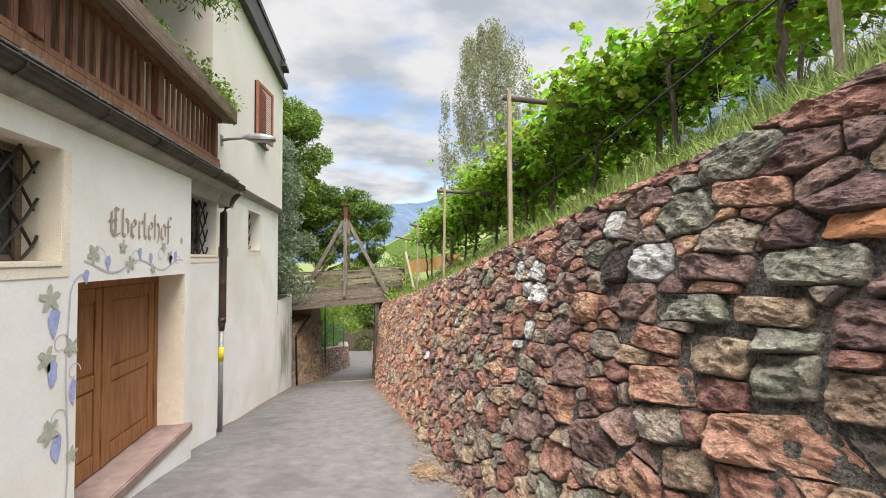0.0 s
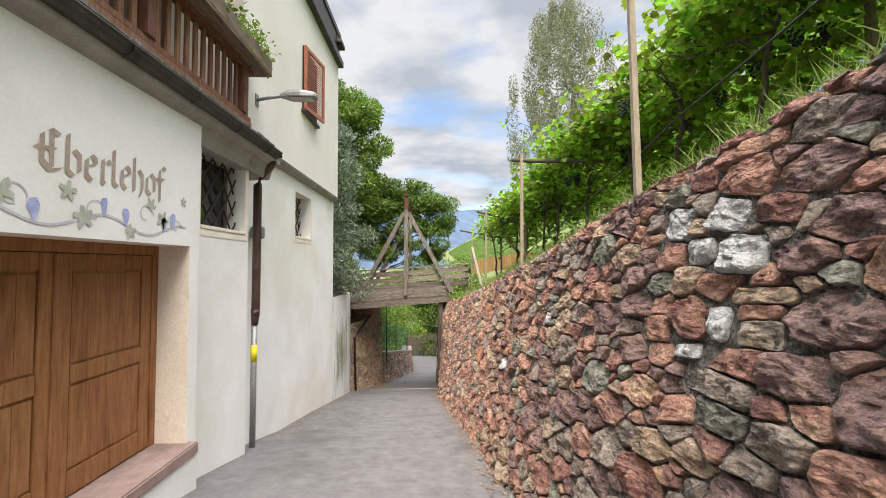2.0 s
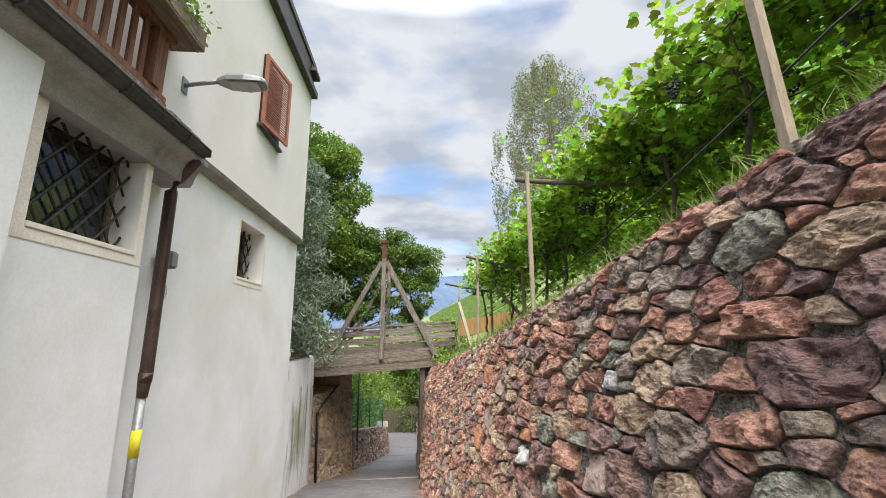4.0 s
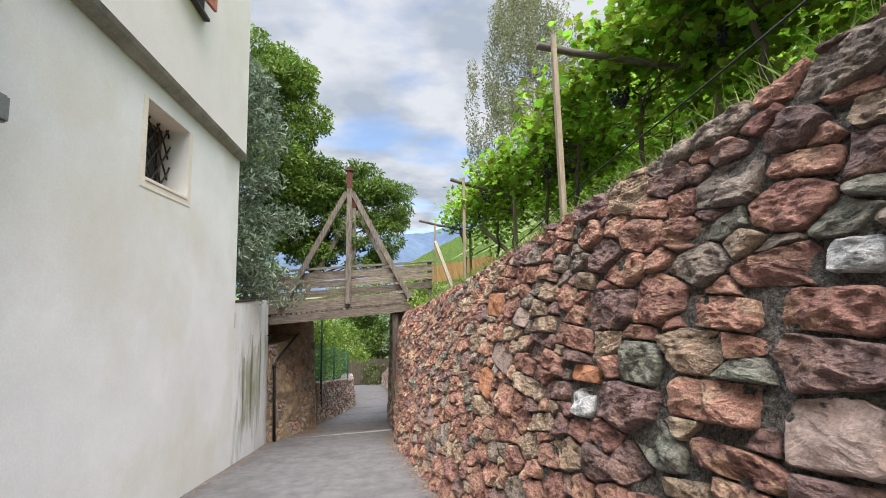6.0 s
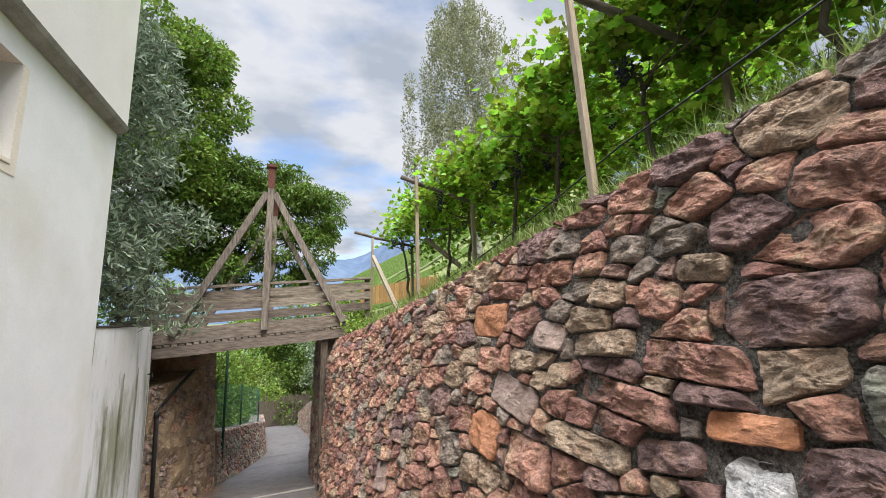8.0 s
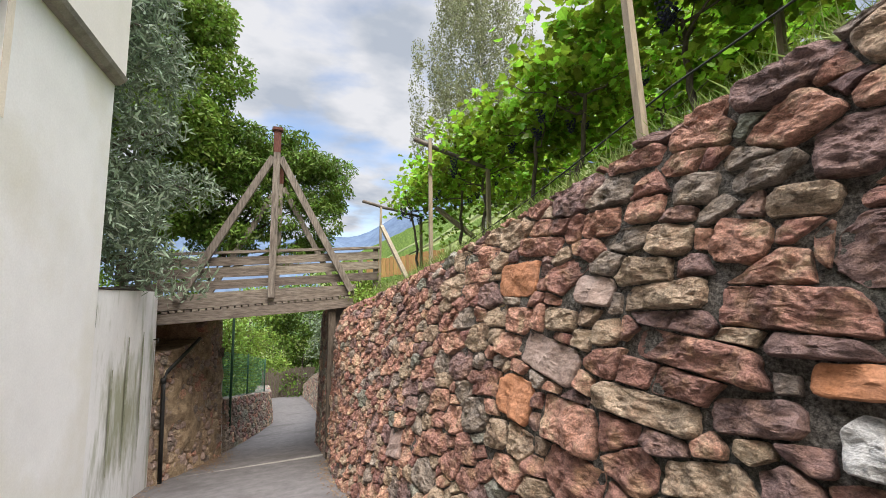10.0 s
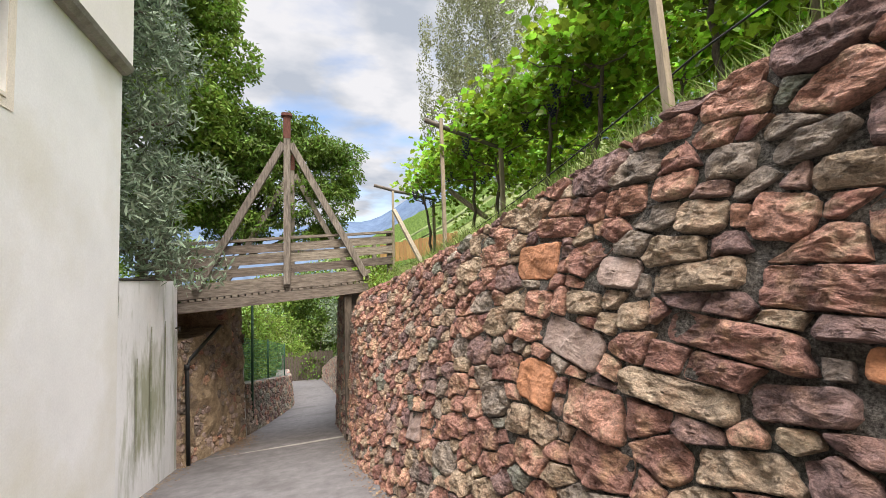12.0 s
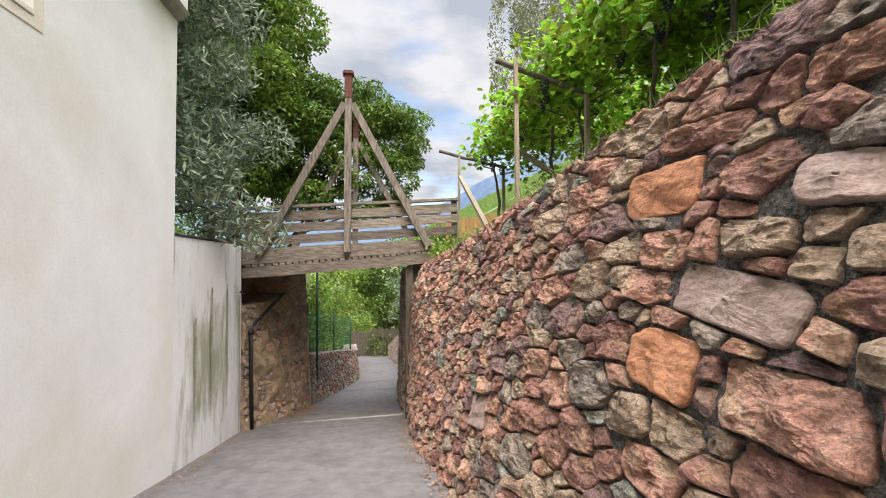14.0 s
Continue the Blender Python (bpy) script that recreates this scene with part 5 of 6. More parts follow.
def rubble_on(parent, length, low, high, place, seed, sizes, weights, label):
    """Small stones over another wall; place(along, height, out) gives the point."""
    rng = random.Random(seed)
    kinds = list(STONES)
    V, F, K = [], [], []
    for y, z, r, kind, poly in wall_cells(0, length, low, high, seed, sizes, squash=1.3):
        kind = rng.choices(list(weights), list(weights.values()))[0]
        vs, fs = stone_mesh(poly, rng, 0.02 + 0.12 * r, 0.006, out=12, rings=(1.0, 0.93, 0.7, 0.4))
        base = len(V)
        V += [place(*v) for v in vs]
        F += [tuple(base + i for i in f) for f in fs]
        K += [kinds.index(kind)] * len(fs)
    me = bpy.data.meshes.new("stones")
    me.from_pydata(V, [], F)
    for k in kinds:
        me.materials.append(STONES[k])
    me.polygons.foreach_set("material_index", K)
    tagged(put("stones", me, None, parent), label, kind="stuff")


def along(path):
    """Arc-length mapping of a plan path: (along, height, out) to a point, out towards +x side given by sign."""
    segs = [(Vector(a[:2]), Vector(b[:2])) for a, b in zip(path, path[1:])]
    lens = [(b - a).length for a, b in segs]

    def at(s):
        for (a, b), l in zip(segs, lens):
            if s <= l or (a, b) == segs[-1]:
                return a.lerp(b, s / l), (b - a) / l
            s -= l

    return sum(lens), at


def clad(wall, path, sign, seed, sizes, weights, label, top=0.0, lift=0.03):
    L, at = along(path)
    tops = [p[2] for p in path]
    cuts = [0.0]
    for a, b in zip(path, path[1:]):
        cuts.append(cuts[-1] + math.dist(a[:2], b[:2]))

    def high(s):
        return float(np.interp(s, cuts, tops)) + top

    def low(s):
        return lane_z(at(min(max(s, 0), L))[0].y) - 0.05

    def place(s, z, h):
        p, d = at(min(max(s, 0.0), L))
        n = Vector((d.y, -d.x)) * sign
        f = 1 - (z - low(s)) / max(0.2, high(s) - low(s))
        q = p + n * (h + lift + 0.09 * f)
        return Vector((q.x, q.y, z))

    rubble_on(wall, L, low, high, place, seed, sizes, weights, label)


NRM = Vector((-1, -0.0424, 0.2493)).normalized()


def on_face(y, z, h):
    return Vector((face_x(y, z), y, z)) + NRM * h


def pick_kind(rng, y):
    return rng.choices(("red", "salmon", "purple", "grey", "tan", "green"), (21, 13, 25, 17, 16, 8) if y < 6 else (26, 26, 16, 11, 19, 2))[0]


DIP, SQUASH = 0.085, 1.65     # courses fall with the lane; stones lie flat


def to_bed(y, z):
    return y, (z + DIP * y) * SQUASH


def from_bed(a, b):
    return a, b / SQUASH - DIP * a


def trim(poly, nx, nz, c):
    """The part of a convex outline where nx * a + nz * b <= c."""
    out = []
    for (a, b), (d, e) in zip(poly, poly[1:] + poly[:1]):
        u, v = nx * a + nz * b - c, nx * d + nz * e - c
        if u <= 0:
            out.append((a, b))
        if u * v < 0:
            out.append((a + (d - a) * u / (u - v), b + (e - b) * u / (u - v)))
    return out


def edge_planes(poly):
    """Outward unit normals and offsets of an outline that runs anticlockwise."""
    res = []
    for (a, b), (d, e) in zip(poly, poly[1:] + poly[:1]):
        l = math.hypot(d - a, e - b)
        if l > 1e-6:
            nx, nz = (e - b) / l, -(d - a) / l
            res.append((nx, nz, nx * a + nz * b))
    return res


def block_outline(f, rng):
    y, z, hw, hh, tilt, kind = f
    c, s = math.cos(radians(tilt)), math.sin(radians(tilt))
    pts = []
    for sx, sz in ((-1, -1), (1, -1), (1, 1), (-1, 1)):
        k = min(hw, hh) * rng.uniform(0.12, 0.55)
        jx, jz = rng.uniform(0.90, 1.06), rng.uniform(0.88, 1.06)
        p, q = (sx * (hw * jx - k), sz * hh * jz), (sx * hw * jx, sz * (hh * jz - k))
        pts += [p, q] if sx * sz < 0 else [q, p]
    return [to_bed(y + c * a - s * b, z + s * a + c * b) for a, b in pts]


def rubble_cells(y0, y1, low, high, seed, features):
    """Random rubble: the given blocks first, then ever smaller stones thrown between them, each filling its share of the rest."""
    rng = random.Random(seed)
    blocks = []
    for f in features:
        poly = block_outline(f, rng)
        mid = to_bed(f[0], f[1])
        for _, planes, _, _ in blocks:
            far = max(planes, key=lambda p: p[0] * mid[0] + p[1] * mid[1] - p[2])
            if abs(far[0] * mid[0] + far[1] * mid[1] - far[2]) < 0.6:
                poly = trim(poly, -far[0], -far[1], -far[2])
            if len(poly) < 3:
                break
        if len(poly) >= 3:
            blocks.append((poly, edge_planes(poly), mid, f))
    cell = 0.45
    grid, shelf = collections.defaultdict(list), collections.defaultdict(list)
    for bl in blocks:
        for i in range(int((bl[2][0] - 0.8) // cell), int((bl[2][0] + 0.8) // cell) + 1):
            for j in range(int((bl[2][1] - 0.8) // cell), int((bl[2][1] + 0.8) // cell) + 1):
                shelf[(i, j)].append(bl)

    def near(a, b, d):
        ia, ib = int(a // cell), int(b // cell)
        for i in range(ia - d, ia + d + 1):
            for j in range(ib - d, ib + d + 1):
                yield from grid.get((i, j), ())

    def outside(bl, a, b):
        return max(n[0] * a + n[1] * b - n[2] for n in bl[1])

    pts = []
    for r_lo, r_hi, tries in ((0.17, 0.21, 260), (0.13, 0.17, 3000), (0.10, 0.13, 9000), (0.07, 0.095, 16000), (0.042, 0.06, 16000)):
        for _ in range(tries):
            y = rng.uniform(y0, y1)
            z = rng.uniform(low(y), high(y) + 0.03)
            a, b = to_bed(y, z)
            r = rng.uniform(r_lo, r_hi) * (1.0 - 0.22 * ease(8.6, 10.5, y))
            if any((a - q[0]) ** 2 + (b - q[1]) ** 2 < ((r + q[2]) * 0.90) ** 2 for q in near(a, b, 1)):
                continue
            if any(outside(bl, a, b) < 0.5 * r for bl in shelf.get((int(a // cell), int(b // cell)), ())):
                continue
            p = (a, b, r)
            pts.append(p)
            grid[(int(a // cell), int(b // cell))].append(p)
    cells = []

    def close(poly, kind):
        poly = [from_bed(a, b) for a, b in poly]
        y = sum(p[0] for p in poly) / len(poly)
        k = high(y + 0.5) - high(y - 0.5)
        poly = trim(poly, -k, 1.0, high(y) - k * y)
        if len(poly) < 3:
            return
        y, z = sum(p[0] for p in poly) / len(poly), sum(p[1] for p in poly) / len(poly)
        area = 0.5 * abs(sum(a * e - d * b for (a, b), (d, e) in zip(poly, poly[1:] + poly[:1])))
        if area > 0.0012 and z > low(y) - 0.1:
            cells.append((y, z, math.sqrt(area) / 2, kind, poly))

    for poly, _, mid, f in blocks:
        close(poly, f[5])
    for p in pts:
        a, b, r = p
        w = r * 1.75 + 0.04
        poly = [(a + w * math.cos(k * math.tau / 8 + 0.39), b + w * math.sin(k * math.tau / 8 + 0.39)) for k in range(8)]
        for q in near(a, b, 1):
            if q is not p:
                nx, nz = q[0] - a, q[1] - b
                # joints run a little askew, not square between neighbours
                sk = 0.35 * noise.noise(Vector(((a + q[0]) * 5, (b + q[1]) * 5, 7.0)))
                c = (q[0] ** 2 + q[1] ** 2 - q[2] ** 2 - a * a - b * b + r * r) / 2
                d2 = nx * nx + nz * nz
                t = (c - nx * a - nz * b) / d2
                mx, mz = a + nx * t, b + nz * t
                ux, uz = nx - sk * nz, nz + sk * nx
                poly = trim(poly, ux, uz, ux * mx + uz * mz)
                if len(poly) < 3:
                    break
        for bl in shelf.get((int(a // cell), int(b // cell)), ()):
            if len(poly) >= 3:
                n = max(bl[1], key=lambda n: n[0] * a + n[1] * b - n[2])
                poly = trim(poly, -n[0], -n[1], -n[2])
        if len(poly) >= 3:
            close(poly, None)
    return cells


def stone_wall():
    low = lambda y: lane_z(y) - 0.15
    high = lambda y: wall_top(y) + 0.02
    # mortar core with a rough face, wrapped over the top
    bm = bmesh.new()
    rows = []
    for i in range(340):
        y = -3.2 + i * 0.05
        a, b = lane_z(y) - 0.35, wall_top(y) - 0.02
        row = []
        for j in range(60):
            z = a + (b - a) * j / 59
            row.append(bm.verts.new(on_face(y, z, -0.012 + 0.014 * noise.noise(Vector((y * 7, z * 7, 0))) + 0.012 * noise.noise(Vector((y * 21, z * 21, 3))))))
        for d in (0.12, 0.30):
            row.append(bm.verts.new(on_face(y, b, 0) + Vector((d, 0, 0.012 * noise.noise(Vector((y * 5, d * 9, 2)))))))
        row.append(bm.verts.new((on_face(y, b, 0).x + 0.5, y, a)))
        rows.append(row)
    for a, b in zip(rows, rows[1:]):
        for j in range(len(a) - 1):
            bm.faces.new((a[j], b[j], b[j + 1], a[j + 1]))
    bm.faces.new(rows[0]), bm.faces.new(rows[-1])
    wall = tagged(part("wall_stone", bm, M_MORTAR, smooth=True), "battered retaining wall of red and brown rubble stones in dark mortar", "wall", kind="structure")
    cells = rubble_cells(-3.0, 13.6, low, high, 23, FEATURES)
    rng = random.Random(5)
    kinds = list(STONES)
    V, F, K = [], [], []
    singles = 0
    for y, z, r, kind, poly in cells:
        kind = kind or pick_kind(rng, y)
        top = z > wall_top(y) - 0.16
        proud = min(0.014 + 0.13 * r + rng.uniform(-0.006, 0.014), 0.05) * (0.75 if kind in ("brown", "orange") else 1)
        vs, fs = stone_mesh(poly, rng, proud, 0.007 + rng.uniform(0, 0.005), out=56 if r > 0.09 else 40 if r > 0.06 else 26, rough=(0.4 if kind in ("brown", "orange") else 1.25) * min(1.0, 0.3 + r / 0.14))
        pts = [on_face(*v) for v in vs]
        if 4.9 < y < 9.6 and singles < 300 and r > 0.05:
            me = bpy.data.meshes.new("stone")
            me.from_pydata(pts, [], fs)
            me.materials.append(STONES[kind])
            put("stone", me, None, wall)
            singles += 1
        else:
            base = len(V)
            V += pts
            F += [tuple(base + i for i in f) for f in fs]
            K += [kinds.index(kind)] * len(fs)
    me = bpy.data.meshes.new("stones")
    me.from_pydata(V, [], F)
    for k in kinds:
        me.materials.append(STONES[k])
    me.polygons.foreach_set("material_index", K)
    tagged(put("stones", me, None, wall), "red, brown and grey rubble stones", kind="stuff")


stone_wall()
SMALL = ((0.09, 0.13, 150), (0.06, 0.09, 1500), (0.035, 0.055, 3000))
GREYISH = {"grey": 6, "purple": 3, "red": 2, "tan": 2, "green": 2}
clad(FARW, FARW_PATH, 1, 82, SMALL, GREYISH, "grey and brown rubble stones")
clad(BENDW, BENDW_PATH, -1, 83, SMALL, GREYISH, "grey rubble stones")
clad(ABUT, ABUT_PATH, 1, 84, SMALL, {"tan": 5, "brown": 4, "salmon": 2, "grey": 2}, "brown and tan rubble stones half buried in old render", lift=-0.015)

# ---- vineyard ----


def vine_post(x, y, z0, z1, lean=(0.0, 0.0), r=0.030, square=True, label="weathered wooden vineyard post"):
    p = thing("vineyard_post", (x, y, z0), label=label, category="post", group="pergola posts")
    part("shaft", beam((x, y, z0 - 0.25), (x + lean[0], y + lean[1], z1), r * 1.5, r * 1.5, 0.010, rng=random.Random(int(y * 10))), M_POSTWOOD, p)
    return p


def pergola_arm(a, b, r=0.036):
    p = thing("pergola_beam", a, label="dark weathered round pergola beam", category="beam", group="pergola beams")
    bm = bmesh.new()
    tube(bm, sweep(bm, a, b, 6, 0.02, 0.012, random.Random(int(a[1] * 7))), r, r * 0.85, sides=8)
    part("pole", bm, M_ARMWOOD, p, smooth=True)


M_POSTWOOD = mat("pale_post_wood", (0.22, 0.18, 0.13), (0.36, 0.30, 0.225), 0.85, 5, 60, 0.3, stretch=(6, 6, 1), rnd=0.15, height=0.005)
M_ARMWOOD = mat("dark_pole_wood", (0.085, 0.072, 0.062), (0.20, 0.175, 0.15), 0.9, 5, 60, 0.4, stretch=(1, 5, 5), height=0.005)
for (px, py, zb, zt, ax, az, bx, bz_) in ((2.88, 1.95, 2.72, 4.45, 1.9, 4.25, 4.4, 4.3), (1.62, 4.45, 1.78, 3.72, 1.62, 3.66, 3.98, 3.70), (1.42, 7.60, 1.30, 3.12, 1.34, 3.03, 3.5, 3.08),
                                        (1.30, 11.0, 0.72, 2.68, 1.14, 2.66, 2.45, 2.42), (1.28, 14.3, 0.62, 2.36, 0.95, 2.48, 2.4, 2.25)):
    vine_post(px, py, zb, zt, (0.06, 0.18))
    pergola_arm((ax, py + 0.22, az), (bx, py + 0.45, bz_))
    zi = bank_z(bx - 0.1, py + 0.4)
    vine_post(bx - 0.1, py + 0.36, zi, bz_ - 0.03, (0, 0), 0.038, label="grey inner vineyard post")
for a, b in (((1.30, 14.2, 1.9), (1.40, 12.5, 0.72)), ((2.2, 13.3, 2.16), (2.55, 12.4, 1.5))):
    s = thing("anchor_strut", b, label="pale slanting timber strut of the pergola", category="strut")
    part("strut", beam(a, b, 0.07, 0.07, 0.008), M_POSTWOOD, s)
hose = thing("irrigation_hose", (2.1, 5, 2.3), label="black irrigation hose strung along the vines", category="hose")
bm = bmesh.new()
pts = []
for ya, yb in ((-1.5, 1.1), (1.1, 4.45), (4.45, 7.7), (7.7, 11.0), (11.0, 14.4)):
    pts += sweep(bm, (2.15 - 0.05 * ya, ya, 3.42 - 0.215 * ya), (2.15 - 0.05 * yb, yb, 3.42 - 0.215 * yb), 8, 0.05)[:-1]
tube(bm, pts, 0.007, sides=6)
part("tube", bm, M_HOSE, hose, smooth=True)


def vine(y0, y1, x0, x1, zc0, zc1, count, seed, size=0.094, up=0.30):
    """A stretch of pergola vine: trunks, canes and a leafy roof between two heights."""
    rng = np.random.default_rng(seed)
    r = random.Random(seed)
    ym = (y0 + y1) / 2
    base = bank_z((x0 + x1) / 2, ym)
    v = thing("grape_vine", ((x0 + x1) / 2, ym, base), label="leafy green pergola grapevine with dark hanging grapes", category="grapevine", group="vines above the wall")

    def roof(x, y):
        t = (y - y0) / (y1 - y0)
        return zc0 + (zc1 - zc0) * t

    for k in range(3):
        y = y0 + (k + 0.5) * (y1 - y0) / 3 + r.uniform(-0.3, 0.3)
        x = x0 + (x1 - x0) * r.uniform(0.25, 0.6)
        z = bank_z(x, y)
        bm = bmesh.new()
        top = roof(x, y)
        stem = sweep(bm, (x, y, z - 0.1), (x + r.uniform(-0.2, 0.2), y + r.uniform(-0.2, 0.2), top - 0.1), 7, 0, 0.035, r)
        tube(bm, stem, 0.035, 0.02, 7)
        part("trunk", bm, M_BARK, v, smooth=True)
        for j in range(5):
            bm = bmesh.new()
            e = (x0 + (x1 - x0) * r.random(), y + r.uniform(-1.2, 1.2), top + r.uniform(-0.05, up * 0.8))
            tube(bm, sweep(bm, stem[-1 - (j % 2)], e, 7, 0.0, 0.06, r), 0.014, 0.005, 5)
            part("cane", bm, M_BARK, v, smooth=True)
    # leaves in shoots: each shoot carries a spray of leaves
    n = count // 5
    sx = x0 + 0.12 + (x1 - x0) * rng.random(n) ** 0.85
    sy = y0 - 0.25 + (y1 - y0 + 0.5) * rng.random(n)
    keep = np.array([noise.noise(Vector((a * 1.1, b * 1.1, seed))) > -0.32 for a, b in zip(sx, sy)])
    sx, sy = sx[keep], sy[keep]
    sz = np.array([roof(a, b) + up * 0.55 * noise.noise(Vector((a * 1.4, b * 1.4, 2.0))) for a, b in zip(sx, sy)]) + rng.normal(0, 0.08, len(sx)) + up * (1.3 * (sx - x0) / (x1 - x0) + 0.55)
    d = rng.normal(size=(len(sx), 3)) * np.array([0.8, 0.8, 0.55])
    d += np.array([0.0, 0, 0.02])
    # lower shoots fill the space under the roof
    deep = (rng.random(len(sx)) < 0.26) & (sx > x0 + 0.8)
    floor = np.array([bank_z(a, b) for a, b in zip(sx, sy)]) + 0.45
    sz[deep] = (floor + (sz - floor) * rng.random(len(sx)) ** 0.55)[deep]
    hang = rng.random(len(sx)) < 0.16
    d[hang, 2] -= 0.9
    t = rng.random((len(sx), 9, 1))
    C = np.stack([sx, sy, sz], 1)[:, None, :] + d[:, None, :] * t * 0.38 + rng.normal(0, 0.06, (len(sx), 9, 3))
    C = C.reshape(-1, 3)
    ok = C[:, 2] > np.array([bank_z(a, b) for a, b in C[:, :2]]) + 0.25
    C = C[ok]
    k = int(len(C) * 0.86)
    put("foliage", leaves(C[:k], size, VINE_SHAPE, rng, 0.42, 0.35), M_VINELEAF, v)
    put("yellowing_foliage", leaves(C[k:], size * 0.95, VINE_SHAPE, rng, 0.42, 0.35), M_VINELEAF_OLD, v, "older yellow-green leaves")
    for k in range(9):
        x, y = x0 + (x1 - x0) * r.random() * 0.8, y0 + (y1 - y0) * r.random()
        z = roof(x, y) - r.uniform(0.02, 0.15)
        bm = bmesh.new()
        for j in range(26):
            h = j / 26
            w = 0.05 * (1 - h) ** 0.6 + 0.008
            a = j * 2.4
            m = Matrix.Translation((x + w * math.cos(a), y + w * math.sin(a), z - 0.17 * h)) @ Matrix.Scale(0.016, 4)
            bmesh.ops.create_icosphere(bm, subdivisions=1, radius=1, matrix=m)
        part("grape_cluster", bm, M_GRAPE, v, "dark blue-black grapes", True)
    return v


vine(-1.2, 1.1, 2.6, 4.0, 4.45, 4.15, 1700, 31)
vine(1.0, 4.5, 2.75, 4.1, 4.05, 3.66, 2600, 32)
vine(4.4, 7.7, 2.15, 3.9, 3.62, 3.08, 4600, 33)
vine(7.6, 11.1, 1.85, 3.6, 3.05, 2.58, 5200, 34)
vine(11.0, 14.6, 1.53, 3.2, 2.56, 2.32, 4200, 35)
# higher rows up the slope
vine(-1.0, 5.0, 4.4, 7.0, 5.6, 4.8, 2200, 41, 0.14, 0.5)
vine(4.6, 10.2, 4.1, 7.0, 4.6, 3.8, 2400, 42, 0.14, 0.5)
vine(9.8, 15.5, 3.6, 6.6, 3.5, 2.9, 3400, 43, 0.14, 0.4)
vine(0.0, 8.0, 7.6, 10.6, 7.2, 6.0, 2600, 44, 0.18, 0.7)
vine(7.5, 15.5, 7.2, 10.4, 5.9, 4.6, 2600, 45, 0.18, 0.7)


def grass_tufts(count, seed, where, name, label, size=0.2):
    rng = np.random.default_rng(seed)
    C = []
    while len(C) < count:
        x, y = where(rng)
        C.append((x, y, bank_z(x, y)))
    C = np.array(C)
    n = len(C)
    lean = rng.normal(size=(n, 3)) * np.array([0.5, 0.5, 0.0]) + np.array([0, 0, 1.0])
    lean /= np.linalg.norm(lean, axis=1)[:, None]
    L = size * (0.4 + rng.random(n))[:, None]
    side = np.cross(lean, rng.normal(size=(n, 3)))
    side *= 0.006 / np.linalg.norm(side, axis=1)[:, None]
    bend = rng.normal(size=(n, 3)) * L * 0.25
    V = np.stack([C - side, C + side, C + lean * L * 0.6 + side * 0.7, C + lean * L * 0.6 - side * 0.7, C + lean * L + bend], 1).reshape(-1, 3)
    b = np.arange(n) * 5
    F = np.stack([b, b + 1, b + 2, b + 3], 1).tolist() + np.stack([b + 3, b + 2, b + 4], 1).tolist()
    me = bpy.data.meshes.new("grass")
    me.from_pydata(V.tolist(), [], F)
    return tagged(put(name, me, M_GRASSBLADE), label, "grass", kind="stuff")


def above_wall(rng):
    y = rng.uniform(-1.5, 17)
    xe = face_x(y, wall_top(y)) + 0.14 if y < 13.2 else 0.62 + (y - 13.2) * 0.12
    return xe + abs(rng.normal(0, 0.55)) + 0.02, y


def on_slope(rng):
    return rng.uniform(2.2, 9.0), rng.uniform(-2.0, 17.0)


grass_tufts(16000, 52, on_slope, "grass_slope", "tall grass under the vines on the slope", 0.30)
grass_tufts(14000, 51, above_wall, "grass_fringe", "long grass growing along the top of the stone wall", 0.17)


# ---- trees ----


def tree(name, foot, label, cat, clumps, leaf, leaf_mat, bark, per, size, shape, trunk_r, seed, trunk_top=None, flat=0.2, droop=0.3, limbs=14, sub=None):
    """clumps: list of (x, y, z, radius, squash)."""
    rng = np.random.default_rng(seed)
    r = random.Random(seed)
    t = thing(name, foot, label=label, category=cat)
    bm = bmesh.new()
    top = trunk_top or (foot[0], foot[1], max(c[2] for c in clumps))
    line = sweep(bm, foot, top, 9, 0, trunk_r * 0.6, r)
    line[0].z -= 0.15
    tube(bm, line, trunk_r, trunk_r * 0.2, 9)
    part("trunk", bm, bark, t, smooth=True)
    for c in r.sample(clumps, min(limbs, len(clumps))):
        bm = bmesh.new()
        k = min(range(1, len(line) - 1), key=lambda i: abs(line[i].z - (c[2] - 0.35 * math.dist(c[:2], line[i][:2]))))
        tube(bm, sweep(bm, line[k], c[:3], 6, -0.1, 0.06, r), trunk_r * 0.35, 0.012, 6)
        part("limb", bm, bark, t, smooth=True)
    pts = []
    for x, y, z, rad, sq in clumps:
        n = max(12, int(per * rad ** 2))
        d = rng.normal(size=(n, 3))
        d /= np.linalg.norm(d, axis=1)[:, None]
        q = d * (rad * (0.55 + 0.5 * rng.random(n) ** 0.6))[:, None]
        q[:, 2] *= sq
        pts.append(q + np.array([x, y, z]))
    C = np.concatenate(pts)
    put(leaf, leaves(C, size, shape, rng, flat, droop), leaf_mat, t)
    return t


def clump_cloud(n, seed, inside, rad, sq=0.7):
    r = random.Random(seed)
    out = []
    while len(out) < n:
        p = inside(r)
        if p:
            out.append((*p, r.uniform(*rad), sq))
    return out


def olive_in(r):
    z = r.uniform(0.75, 5.6)
    w = 0.95 if z < 4 else 0.95 - (z - 4) * 0.4
    a = r.random() * math.tau
    q = math.sqrt(r.random()) * w
    x, y = -3.0 + q * math.cos(a), 12.85 + q * 1.05 * math.sin(a)
    return None if y < 11.65 and x > -2.9 else (x + (0.25 if z < 2.5 else 0), y, z)


